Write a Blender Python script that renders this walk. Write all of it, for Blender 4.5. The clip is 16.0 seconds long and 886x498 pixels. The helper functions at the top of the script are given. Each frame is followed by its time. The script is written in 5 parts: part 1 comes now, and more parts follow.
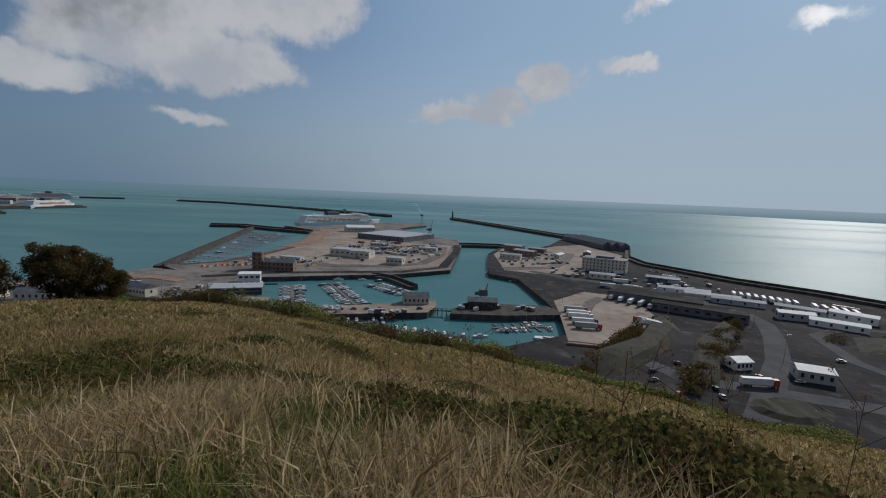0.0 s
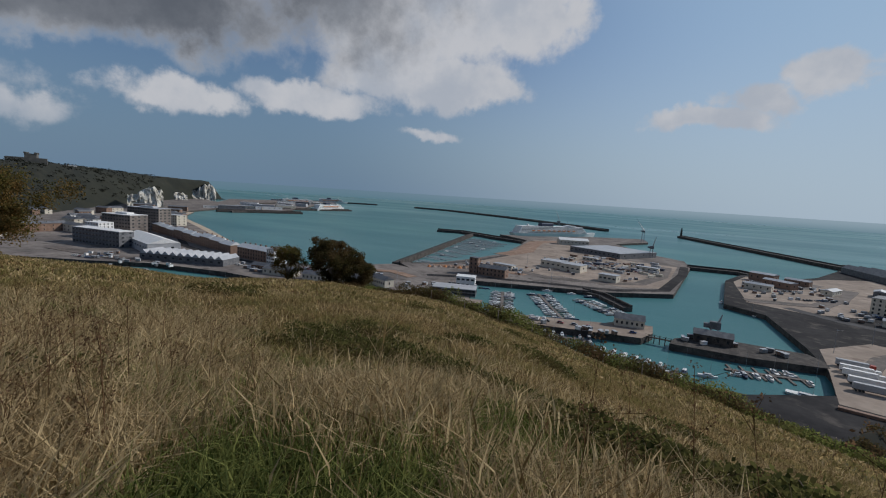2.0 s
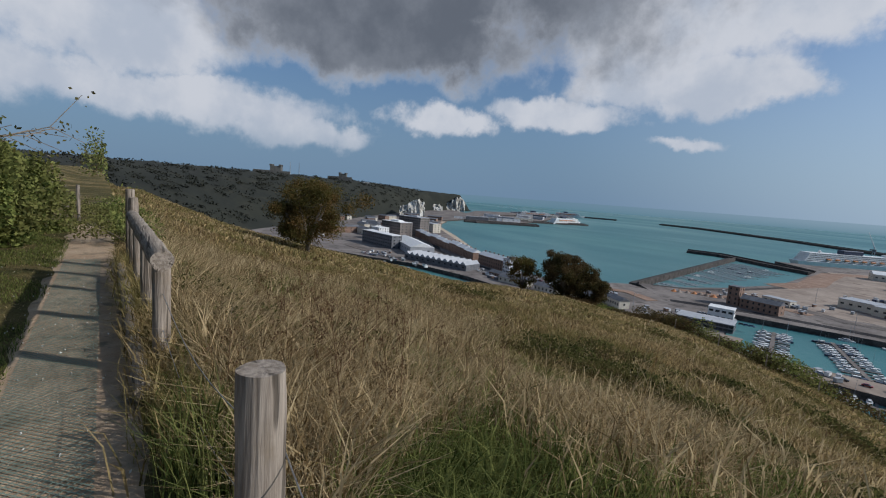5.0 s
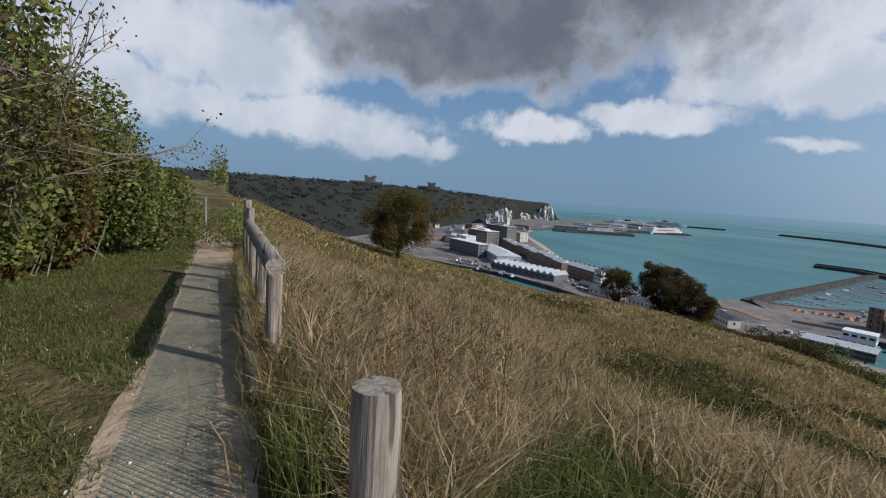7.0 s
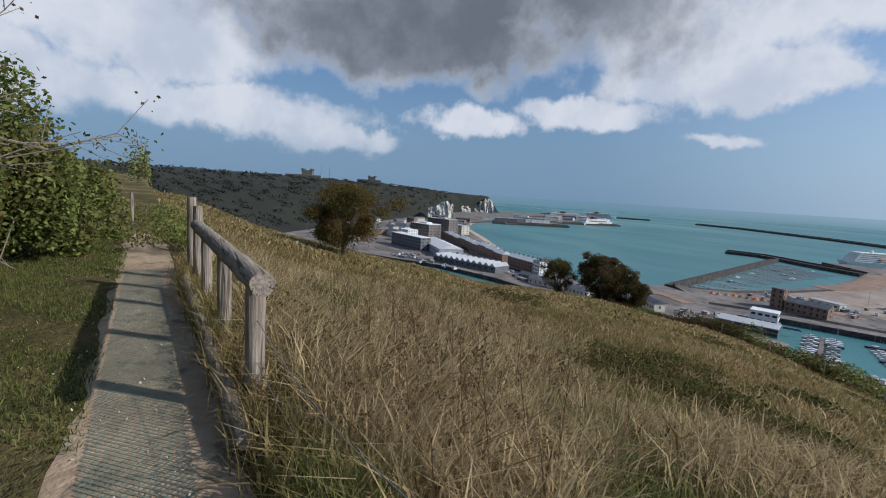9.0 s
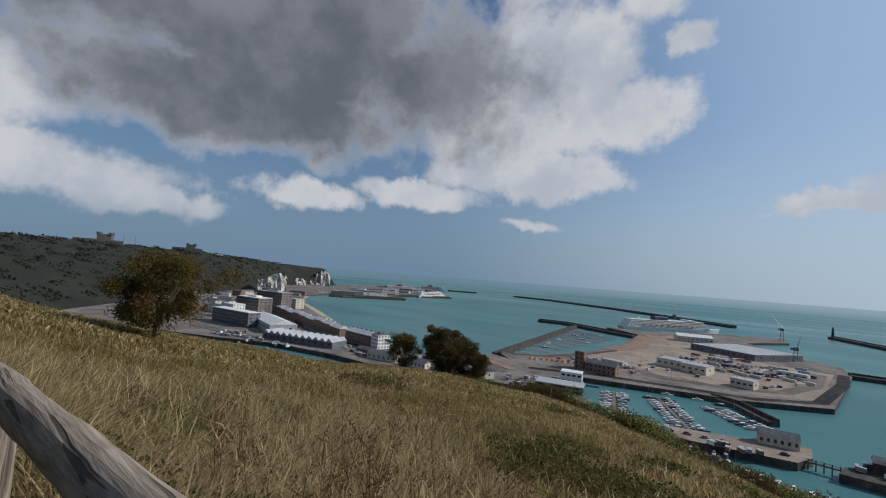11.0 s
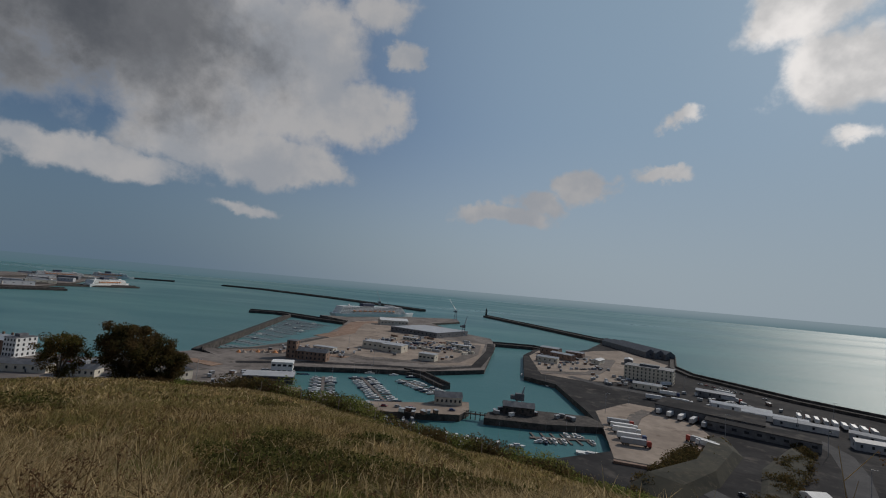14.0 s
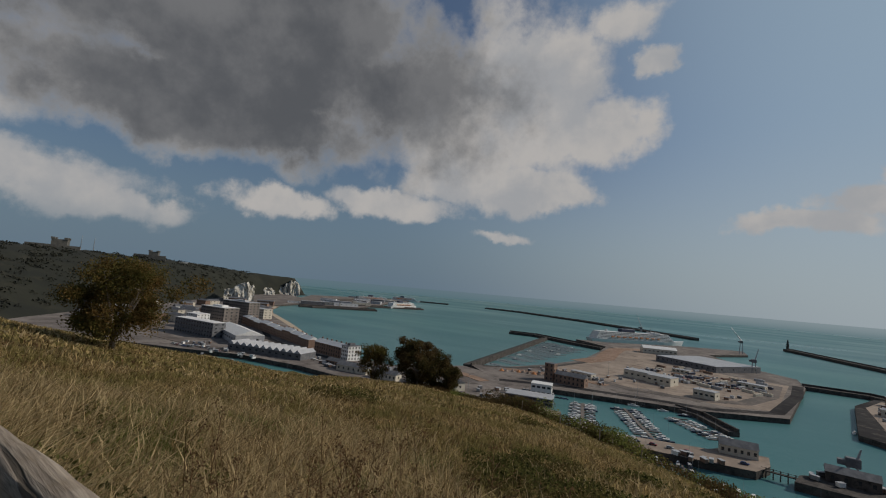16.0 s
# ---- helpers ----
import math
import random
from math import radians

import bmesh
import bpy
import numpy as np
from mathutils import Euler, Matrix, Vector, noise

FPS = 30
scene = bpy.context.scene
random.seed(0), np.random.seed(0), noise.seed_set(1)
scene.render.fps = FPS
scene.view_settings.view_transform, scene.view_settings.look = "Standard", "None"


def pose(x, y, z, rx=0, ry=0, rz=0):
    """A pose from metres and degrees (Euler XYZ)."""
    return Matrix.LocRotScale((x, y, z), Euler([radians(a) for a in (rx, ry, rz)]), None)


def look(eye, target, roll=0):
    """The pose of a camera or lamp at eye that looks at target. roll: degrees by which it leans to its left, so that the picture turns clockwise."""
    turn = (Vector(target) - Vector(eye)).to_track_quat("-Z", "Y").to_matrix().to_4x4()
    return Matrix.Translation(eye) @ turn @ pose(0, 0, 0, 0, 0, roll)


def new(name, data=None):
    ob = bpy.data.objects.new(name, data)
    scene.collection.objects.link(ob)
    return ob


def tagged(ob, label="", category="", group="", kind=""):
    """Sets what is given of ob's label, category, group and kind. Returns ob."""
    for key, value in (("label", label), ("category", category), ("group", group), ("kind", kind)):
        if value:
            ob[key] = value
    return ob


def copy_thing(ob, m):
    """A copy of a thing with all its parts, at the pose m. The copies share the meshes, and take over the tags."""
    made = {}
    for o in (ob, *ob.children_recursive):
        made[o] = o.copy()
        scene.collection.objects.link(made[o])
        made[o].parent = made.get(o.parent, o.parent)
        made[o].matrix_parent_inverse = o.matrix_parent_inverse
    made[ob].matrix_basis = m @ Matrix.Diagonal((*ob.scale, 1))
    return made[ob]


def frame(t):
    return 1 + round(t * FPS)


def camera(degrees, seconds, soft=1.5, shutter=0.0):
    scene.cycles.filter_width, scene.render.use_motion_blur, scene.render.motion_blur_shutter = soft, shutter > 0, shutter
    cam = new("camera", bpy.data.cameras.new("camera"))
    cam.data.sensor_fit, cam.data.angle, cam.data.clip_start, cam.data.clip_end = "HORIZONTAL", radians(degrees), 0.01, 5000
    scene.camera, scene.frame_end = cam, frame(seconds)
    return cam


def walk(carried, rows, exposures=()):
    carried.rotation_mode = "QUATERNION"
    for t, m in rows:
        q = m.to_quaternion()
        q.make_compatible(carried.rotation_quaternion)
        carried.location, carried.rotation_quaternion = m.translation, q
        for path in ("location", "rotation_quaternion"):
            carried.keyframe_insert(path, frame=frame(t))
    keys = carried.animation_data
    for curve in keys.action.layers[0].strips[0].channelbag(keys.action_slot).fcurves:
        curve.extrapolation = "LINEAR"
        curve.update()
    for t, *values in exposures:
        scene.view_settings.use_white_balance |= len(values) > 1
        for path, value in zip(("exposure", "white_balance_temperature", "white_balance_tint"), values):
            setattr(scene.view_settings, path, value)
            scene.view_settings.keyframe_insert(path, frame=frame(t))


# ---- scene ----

# ---------------------------------------------------------------- camera
cam = camera(89.69, 16.0, soft=1.1)
PATH = [
    (0, 0.22, 0.2, 1.5, 1.06, -6.88, -2.36),
    (0.5, 0.22, 0.2, 1.5, 4.21, -6.91, -2.71),
    (1, 0.21, 0.21, 1.5, 6.97, -6.72, -2.66),
    (1.5, 0.21, 0.21, 1.5, 10.63, -6.82, -2.84),
    (2, 0.21, 0.22, 1.5, 27.98, -6.83, -3.67),
    (2.5, 0.21, 0.22, 1.5, 31.31, -6.55, -3.56),
    (3, 0.2, 0.23, 1.5, 32.87, -6.32, -3.64),
    (3.5, 0.2, 0.23, 1.5, 37.79, -6.5, -3.67),
    (4, 0.18, 0.17, 1.5, 49.45, -6.57, -3.53),
    (6.3, 0.1, -0.02, 1.52, 62.15, -7.1, -4),
    (6.5, 0.08, -0.02, 1.52, 64.18, -6.95, -3.75),
    (7, 0, 0, 1.5, 68.8, -6.83, -3.79),
    (7.5, 0, 0, 1.5, 71.37, -6.93, -3.57),
    (8, -0.12, -0.06, 1.48, 72.01, -7.13, -3.73),
    (8.5, -0.45, -0.2, 1.47, 67.05, -7.28, -3.51),
    (9, -0.68, -0.28, 1.5, 61.27, -7.18, -3.54),
    (9.2, -0.8, -0.3, 1.51, 59.43, -7.54, -3.44),
    (11.3, -2.55, -0.36, 1.5, 35.58, 5.03, -4.72),
    (11.5, -2.57, -0.36, 1.5, 30.89, 4.91, -4.76),
    (12, -2.61, -0.37, 1.5, 22.58, 5.04, -4.79),
    (12.5, -2.66, -0.37, 1.5, 19.41, 5.32, -4.96),
    (13, -2.7, -0.38, 1.5, 10.3, 5.11, -4.46),
    (13.5, -2.75, -0.38, 1.5, 3.34, 5.04, -4.91),
    (14, -2.72, -0.38, 1.5, 6.09, 5.14, -4.99),
    (14.5, -2.69, -0.37, 1.5, 15.9, 5.25, -5.31),
    (15, -2.66, -0.37, 1.5, 22.2, 5.28, -5.32),
    (15.5, -2.63, -0.36, 1.5, 30.49, 5.21, -5.42),
    (16, -2.6, -0.36, 1.5, 37.94, 5.3, -5.01),
]
walk(cam, [(t, pose(x, y, z, 0, 0, yaw) @ pose(0, 0, 0, 90 + pitch) @ pose(0, 0, 0, 0, 0, -lean))
           for t, x, y, z, yaw, pitch, lean in PATH],
     exposures=[(t, e, k, 11) for t, e, k in ((0.0, -0.15, 6200), (3.0, 0.1, 6200), (4.0, 0.15, 6050), (7.0, 0.42, 5950), (9.0, 0.46, 5900), (11.3, 0.1, 6300), (12.5, -0.2, 6600), (14.0, -0.42, 6550), (16.0, -0.28, 6900))])

# ---------------------------------------------------------------- sun, sky and clouds
SUN_AZ, SUN_EL = -41.0, 33.0           # degrees, to the left of +y / above the horizon
sun_dir = Vector((-math.sin(radians(SUN_AZ)) * math.cos(radians(SUN_EL)),
                  math.cos(radians(SUN_AZ)) * math.cos(radians(SUN_EL)), math.sin(radians(SUN_EL))))
sun = new("sun", bpy.data.lights.new("sun", "SUN"))
sun.data.energy, sun.data.angle, sun.data.color = 3.1, radians(0.6), (1.0, 0.94, 0.85)
sun.matrix_world = look(sun_dir * 100, (0, 0, 0))

world = bpy.data.worlds.new("sky")
scene.world = world
world.use_nodes = True


class Nodes:
    """Short hand for a node tree."""

    def __init__(self, tree):
        self.t = tree
        tree.nodes.clear()

    def n(self, kind, **given):
        node = self.t.nodes.new(kind)
        for key, value in given.items():
            if key in node.inputs:
                self.put(node.inputs[key], value)
        return node

    def put(self, socket, value):
        if isinstance(value, bpy.types.NodeSocket):
            self.t.links.new(value, socket)
        else:
            socket.default_value = value

    def math(self, op, a, b=0.0, c=0.0, clamp=False):
        node = self.t.nodes.new("ShaderNodeMath")
        node.operation, node.use_clamp = op, clamp
        for socket, value in zip(node.inputs, (a, b, c)):
            self.put(socket, value)
        return node.outputs[0]

    def mix(self, fac, a, b, mode="MIX"):
        node = self.t.nodes.new("ShaderNodeMix")
        node.data_type, node.blend_type = "RGBA", mode
        self.put(node.inputs[0], fac)
        for socket, value in ((node.inputs[6], a), (node.inputs[7], b)):
            self.put(socket, value if isinstance(value, bpy.types.NodeSocket) else (*value[:3], 1))
        return node.outputs[2]

    def noise(self, vector, scale, detail=4.0, rough=0.55, kind="Fac", dist=0.0):
        node = self.t.nodes.new("ShaderNodeTexNoise")
        self.t.links.new(vector, node.inputs["Vector"])
        node.inputs["Scale"].default_value, node.inputs["Detail"].default_value = scale, detail
        node.inputs["Roughness"].default_value, node.inputs["Distortion"].default_value = rough, dist
        return node.outputs[kind]

    def span(self, value, a, b, c=0.0, d=1.0, smooth=True):
        node = self.t.nodes.new("ShaderNodeMapRange")
        node.interpolation_type = "SMOOTHSTEP" if smooth else "LINEAR"
        for socket, v in zip(node.inputs[:5], (value, a, b, c, d)):
            self.put(socket, v)
        return node.outputs[0]


w = Nodes(world.node_tree)
sky = w.n("ShaderNodeTexSky")
sky.sky_type, sky.sun_disc = "NISHITA", False
sky.sun_elevation, sky.sun_rotation = radians(SUN_EL), radians(-SUN_AZ)
sky.altitude, sky.air_density, sky.dust_density, sky.ozone_density = 80, 1.0, 1.6, 2.0
coord = w.n("ShaderNodeTexCoord").outputs["Generated"]
sep = w.n("ShaderNodeSeparateXYZ", Vector=coord)
az = w.math("MULTIPLY", w.math("ARCTAN2", w.math("MULTIPLY", sep.outputs[0], -1.0), sep.outputs[1]), 57.2958)
el = w.math("MULTIPLY", w.math("ARCSINE", sep.outputs[2]), 57.2958)
big = w.n("ShaderNodeSeparateXYZ", Vector=w.noise(coord, 9.0, 6.0, 0.6, "Color"))
az2 = w.math("ADD", az, w.math("MULTIPLY", w.math("SUBTRACT", big.outputs[0], 0.5), 11.0))
el2 = w.math("ADD", el, w.math("MULTIPLY", w.math("SUBTRACT", big.outputs[1], 0.5), 6.0))
fine = w.noise(coord, 11.0, 10.0, 0.6)


def puffs(rows):
    """The largest of a group of soft ellipses: bearing, height, half width, half height in degrees, weight."""
    best = None
    for a, e, wide, high, weight in rows:
        p = w.math("DIVIDE", w.math("SUBTRACT", az2, a), wide)
        q = w.math("DIVIDE", w.math("SUBTRACT", el2, e), high)
        d = w.math("SQRT", w.math("ADD", w.math("MULTIPLY", p, p), w.math("MULTIPLY", q, q)))
        v = w.math("MULTIPLY", w.math("SUBTRACT", 1.0, d), weight)
        best = v if best is None else w.math("MAXIMUM", best, v)
    return best


# the heavy grey cloud bank, its white flanks, and the fair-weather puffs
heavy = puffs([(68, 18, 24, 6.5, 1.2), (63, 28, 22, 13, 1.4), (47, 24, 21, 11, .75), (82, 33, 34, 15, 1.3), (100, 24, 18, 4, .7)])
white = puffs([(30, 24, 15, 12, 1.0), (36, 20, 14, 8, 1.1), (19, 21, 8, 5, 1.0), (32, 14, 14, 3.6, 1.0), (24, 13, 7, 2.2, .9),
               (58.5, 9, 8, 2.3, 1.0), (44, 10.5, 10, 2.4, 1.0), (30.6, 7.4, 4.5, 0.9, .6),
               (88, 8, 18, 3.4, 1.0), (76, 6.2, 10, 2.2, .9), (96, 15, 18, 6, 1.0), (112, 9, 18, 5, .9), (120, 22, 24, 14, .9), (140, 30, 40, 16, .8),
               (13.5, 28, 2.6, 1.7, .8), (17, 32, 6, 2.2, .6),
               (0, 10, 7, 1.7, 1.0), (-5, 12, 4.5, 1.9, 1.0), (-10.5, 14, 3.6, 2.2, .9), (-19.7, 15.2, 4.2, 1.3, .9),
               (-21.7, 21, 2.2, 1.0, .6), (-37, 24, 9, 4.2, .9), (-33, 30, 7, 4.5, .9), (-36.7, 18, 4, 0.8, .5), (-46, 34, 14, 6, .7)])
rough = w.math("MULTIPLY", w.math("SUBTRACT", fine, 0.5), 1.15)
dense = w.math("ADD", w.math("MAXIMUM", heavy, white), rough)
cover = w.span(dense, -0.06, 0.40)
core = w.span(w.math("ADD", heavy, w.math("MULTIPLY", rough, 0.8)), -0.1, 0.55)
toward = w.n("ShaderNodeVectorMath")
toward.operation = "DOT_PRODUCT"
w.put(toward.inputs[0], coord)
toward.inputs[1].default_value = tuple(sun_dir)
near_sun = w.span(toward.outputs["Value"], 0.86, 1.0)
glare = w.span(toward.outputs["Value"], 0.45, 0.97, 0.0, 0.9)
blue = w.mix(glare, w.mix(1.0, sky.outputs[0], (0.88, 1.03, 1.18), "MULTIPLY"), (4.6, 6.7, 8.9))
lit = w.noise(coord, 8.0, 5.0, 0.55)
flank = w.mix(w.span(lit, 0.36, 0.64), w.mix(near_sun, (6.3, 6.7, 7.3), (11.0, 11.0, 11.0)), w.mix(near_sun, (8.3, 8.3, 8.4), (18.0, 17.5, 17.0)))
belly = w.mix(w.span(w.noise(coord, 5.0, 6.0, 0.6), 0.35, 0.65), (1.7, 1.85, 2.1), (3.0, 3.15, 3.4))
cloud = w.mix(core, flank, belly)
thin = w.span(el, 1.0, 8.0, 0.25, 0.97)
seaward = w.span(toward.outputs["Value"], 0.05, 0.85)
haze = w.mix(w.span(el, 0.0, 22.0, 0.92, 0.08), blue, w.mix(seaward, (2.3, 3.5, 4.8), (6.2, 7.5, 8.5)))
above = w.mix(w.math("MULTIPLY", cover, thin), haze, cloud)
below = w.mix(w.span(el, -1.6, 0.05), (1.5, 2.9, 3.4), w.mix(seaward, (2.0, 3.2, 4.0), (4.2, 5.4, 6.1)))
full = w.mix(w.math("GREATER_THAN", el, 0.0), below, above)
back = w.n("ShaderNodeBackground", Color=full, Strength=0.062)
out = w.n("ShaderNodeOutputWorld", Surface=back.outputs[0])

# ---------------------------------------------------------------- materials
def material(name, a, b, scale=1.0, rough=0.8, bump=0.3, metal=0.0, c=None, spec=0.4, vary=0.0, coords="Object"):
    """Two colours broken up at two scales, with a fine relief. scale: size of the coarse pattern per metre."""
    m = bpy.data.materials.new(name)
    m.use_nodes = True
    g = Nodes(m.node_tree)
    at = g.n("ShaderNodeTexCoord").outputs[coords]
    coarse, grain = g.noise(at, scale, 5, 0.6), g.noise(at, scale * 9, 4, 0.6)
    col = g.mix(g.span(coarse, 0.35, 0.65), a, b)
    if c:
        col = g.mix(g.span(g.noise(at, scale * 2.7, 6, 0.65), 0.52, 0.68), col, c)
    col = g.mix(g.span(grain, 0.3, 0.7, 0.0, 0.35), col, tuple(v * 0.55 for v in a))
    if vary:
        rnd = g.n("ShaderNodeObjectInfo").outputs["Random"]
        col = g.mix(vary, col, g.mix(rnd, (0.1, 0.1, 0.1), (1, 1, 1)), "OVERLAY")
    bumped = g.n("ShaderNodeBump", Height=grain, Strength=bump, Distance=0.05)
    s = g.n("ShaderNodeBsdfPrincipled", Roughness=rough, Metallic=metal, Normal=bumped.outputs[0])
    g.put(s.inputs["Base Color"], col)
    s.inputs["Specular IOR Level"].default_value = spec
    g.n("ShaderNodeOutputMaterial", Surface=s.outputs[0])
    return m


def sea_material():
    m = bpy.data.materials.new("sea_water")
    m.use_nodes = True
    g = Nodes(m.node_tree)
    at = g.n("ShaderNodeTexCoord").outputs["Object"]
    stretch = g.n("ShaderNodeMapping", Vector=at)
    stretch.inputs["Scale"].default_value = (0.35, 1.0, 1.0)
    stretch.inputs["Rotation"].default_value = (0, 0, 0.5)
    shoal = g.noise(stretch.outputs[0], 0.004, 5, 0.6)
    col = g.mix(g.span(shoal, 0.35, 0.65), (0.055, 0.16, 0.172), (0.078, 0.20, 0.20))
    rip = g.math("ADD", g.noise(at, 0.35, 6, 0.65), g.math("MULTIPLY", g.noise(stretch.outputs[0], 0.03, 3, 0.6), 2.0))
    b = g.n("ShaderNodeBump", Height=rip, Strength=0.35, Distance=0.6)
    slick = g.span(g.noise(stretch.outputs[0], 0.002, 4, 0.6), 0.35, 0.7, 0.42, 0.26)
    s = g.n("ShaderNodeBsdfPrincipled", Roughness=slick, Normal=b.outputs[0])
    g.put(s.inputs["Base Color"], col)
    s.inputs["IOR"].default_value, s.inputs["Specular IOR Level"].default_value = 1.33, 0.13
    g.n("ShaderNodeOutputMaterial", Surface=s.outputs[0])
    return m


def turf_material():
    m = bpy.data.materials.new("turf")
    m.use_nodes = True
    g = Nodes(m.node_tree)
    at = g.n("ShaderNodeTexCoord").outputs["Object"]
    patch, tuft, blade = g.noise(at, 0.12, 5, 0.65), g.noise(at, 1.1, 6, 0.7), g.noise(at, 14, 4, 0.7)
    col = g.mix(g.span(patch, 0.4, 0.62), (0.11, 0.09, 0.032), (0.28, 0.20, 0.09))
    col = g.mix(g.span(tuft, 0.45, 0.65, 0, .7), col, (0.04, 0.048, 0.015))
    col = g.mix(g.span(blade, 0.35, 0.7, 0.0, 0.6), col, (0.05, 0.04, 0.018))
    b = g.n("ShaderNodeBump", Height=g.math("ADD", tuft, g.math("MULTIPLY", blade, 0.3)), Strength=0.9, Distance=0.25)
    s = g.n("ShaderNodeBsdfPrincipled", Roughness=0.95, Normal=b.outputs[0])
    g.put(s.inputs["Base Color"], col)
    s.inputs["Specular IOR Level"].default_value = 0.1
    g.n("ShaderNodeOutputMaterial", Surface=s.outputs[0])
    return m


def blade_material(name, low, high, tip=None):
    """Grass and leaves: colour differs from blade to blade."""
    m = bpy.data.materials.new(name)
    m.use_nodes = True
    g = Nodes(m.node_tree)
    geo = g.n("ShaderNodeNewGeometry")
    at = g.n("ShaderNodeTexCoord").outputs["Object"]
    col = g.mix(geo.outputs["Random Per Island"], low, high)
    if tip:
        col = g.mix(g.span(g.noise(at, 0.45, 4, 0.6), 0.4, 0.6, 0.0, 0.6), col, tip)
    d = g.n("ShaderNodeBsdfDiffuse", Color=col)
    tr = g.n("ShaderNodeBsdfTranslucent", Color=col)
    mixed = g.n("ShaderNodeMixShader", Fac=0.45)
    g.put(mixed.inputs[1], d.outputs[0])
    g.put(mixed.inputs[2], tr.outputs[0])
    g.n("ShaderNodeOutputMaterial", Surface=mixed.outputs[0])
    return m


SEA, TURF = sea_material(), turf_material()
STRAW = blade_material("dry_grass", (0.13, 0.085, 0.035), (0.66, 0.51, 0.29))
GREEN = blade_material("green_grass", (0.035, 0.055, 0.014), (0.26, 0.27, 0.085))
MIXED = blade_material("hill_grass", (0.08, 0.055, 0.02), (0.60, 0.44, 0.22), (0.17, 0.165, 0.05))
LEAF = blade_material("bush_leaves", (0.03, 0.055, 0.014), (0.31, 0.34, 0.10), (0.19, 0.155, 0.065))
BRAMBLE = blade_material("bramble_leaves", (0.022, 0.03, 0.010), (0.17, 0.165, 0.055), (0.13, 0.085, 0.04))
LEAF_BROWN = blade_material("autumn_leaves", (0.07, 0.06, 0.02), (0.22, 0.13, 0.05), (0.09, 0.10, 0.03))
LEAF_DARK = blade_material("dark_leaves", (0.03, 0.035, 0.015), (0.13, 0.10, 0.04), (0.13, 0.08, 0.042))
STALK = blade_material("dead_stalks", (0.09, 0.055, 0.032), (0.22, 0.13, 0.07))
TWIG = material("twig_bark", (0.16, 0.13, 0.10), (0.26, 0.21, 0.16), 6, 0.9)


def timber(name, stretch):
    """Grey weathered softwood: long grain, cracks, lichen."""
    m = bpy.data.materials.new(name)
    m.use_nodes = True
    g = Nodes(m.node_tree)
    at = g.n("ShaderNodeTexCoord").outputs["Object"]
    long = g.n("ShaderNodeMapping", Vector=at)
    long.inputs["Scale"].default_value = stretch
    grain, crack = g.noise(long.outputs[0], 55, 6, 0.65), g.noise(long.outputs[0], 22, 3, 0.5, dist=.3)
    col = g.mix(g.span(grain, 0.3, 0.7), (0.17, 0.135, 0.105), (0.37, 0.31, 0.25))
    col = g.mix(g.span(g.noise(at, 7, 5, 0.6), 0.5, 0.7, 0, .5), col, (0.20, 0.15, 0.10))
    split = g.span(crack, 0.33, 0.4, 1.0, 0.0)
    col = g.mix(g.math("MULTIPLY", split, 0.75), col, (0.05, 0.04, 0.03))
    b = g.n("ShaderNodeBump", Height=g.math("SUBTRACT", grain, split), Strength=0.6, Distance=0.01)
    sh = g.n("ShaderNodeBsdfPrincipled", Roughness=0.9, Normal=b.outputs[0])
    g.put(sh.inputs["Base Color"], col)
    sh.inputs["Specular IOR Level"].default_value = 0.2
    g.n("ShaderNodeOutputMaterial", Surface=sh.outputs[0])
    return m


WOOD, WOOD_RAIL = timber("weathered_post_timber", (1, 1, .05)), timber("weathered_rail_timber", (.05, 1, 1))
WIRE = material("galvanised_wire", (0.35, 0.35, 0.36), (0.5, 0.5, 0.5), 20, 0.45, 0.1, 0.9)
EARTH = material("trodden_earth", (0.36, 0.245, 0.15), (0.46, 0.34, 0.225), 1.3, 0.95, 0.6, c=(0.16, 0.13, 0.085))
MESH = material("green_mat", (0.12, 0.17, 0.13), (0.20, 0.25, 0.19), 4, 0.7, 0.3)
STONE = material("pale_pebble", (0.55, 0.5, 0.44), (0.7, 0.67, 0.6), 20, 0.9)
# concrete, apron and above all tarmac are darkened to stand in for cloud shade
CONCRETE = material("quay_concrete", (0.15, 0.13, 0.12), (0.27, 0.235, 0.21), 0.03, 0.95, 0.2, c=(0.11, 0.095, 0.085), spec=.1)
SANDY = material("sandy_apron", (0.27, 0.215, 0.175), (0.40, 0.325, 0.265), 0.02, 0.95, 0.2, c=(0.20, 0.15, 0.12), spec=.1)
SHADED_TARMAC = material("tarmac", (0.028, 0.027, 0.029), (0.055, 0.052, 0.052), 0.03, 0.95, 0.2, c=(0.10, 0.088, 0.08), spec=.05)
WALLSTONE = material("harbour_wall", (0.055, 0.05, 0.047), (0.12, 0.105, 0.095), 0.2, 0.9, 0.4, c=(0.035, 0.033, 0.03), spec=.1)
BEACH = material("shingle_beach", (0.42, 0.33, 0.24), (0.52, 0.43, 0.33), 0.05, 0.95)
CHALK = material("chalk_cliff", (0.34, 0.31, 0.26), (0.62, 0.60, 0.55), 0.05, 0.95, 0.6, c=(0.10, 0.095, 0.06))
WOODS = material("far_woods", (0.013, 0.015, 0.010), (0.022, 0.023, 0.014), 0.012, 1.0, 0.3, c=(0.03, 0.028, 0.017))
WHITE = material("white_paint", (0.72, 0.71, 0.69), (0.82, 0.81, 0.79), 0.3, 0.6, 0.1)
CREAM = material("cream_render", (0.55, 0.49, 0.40), (0.65, 0.60, 0.50), 0.2, 0.85, 0.2)
BRICK = material("brown_brick", (0.20, 0.125, 0.09), (0.29, 0.19, 0.14), 0.3, 0.9, 0.2)
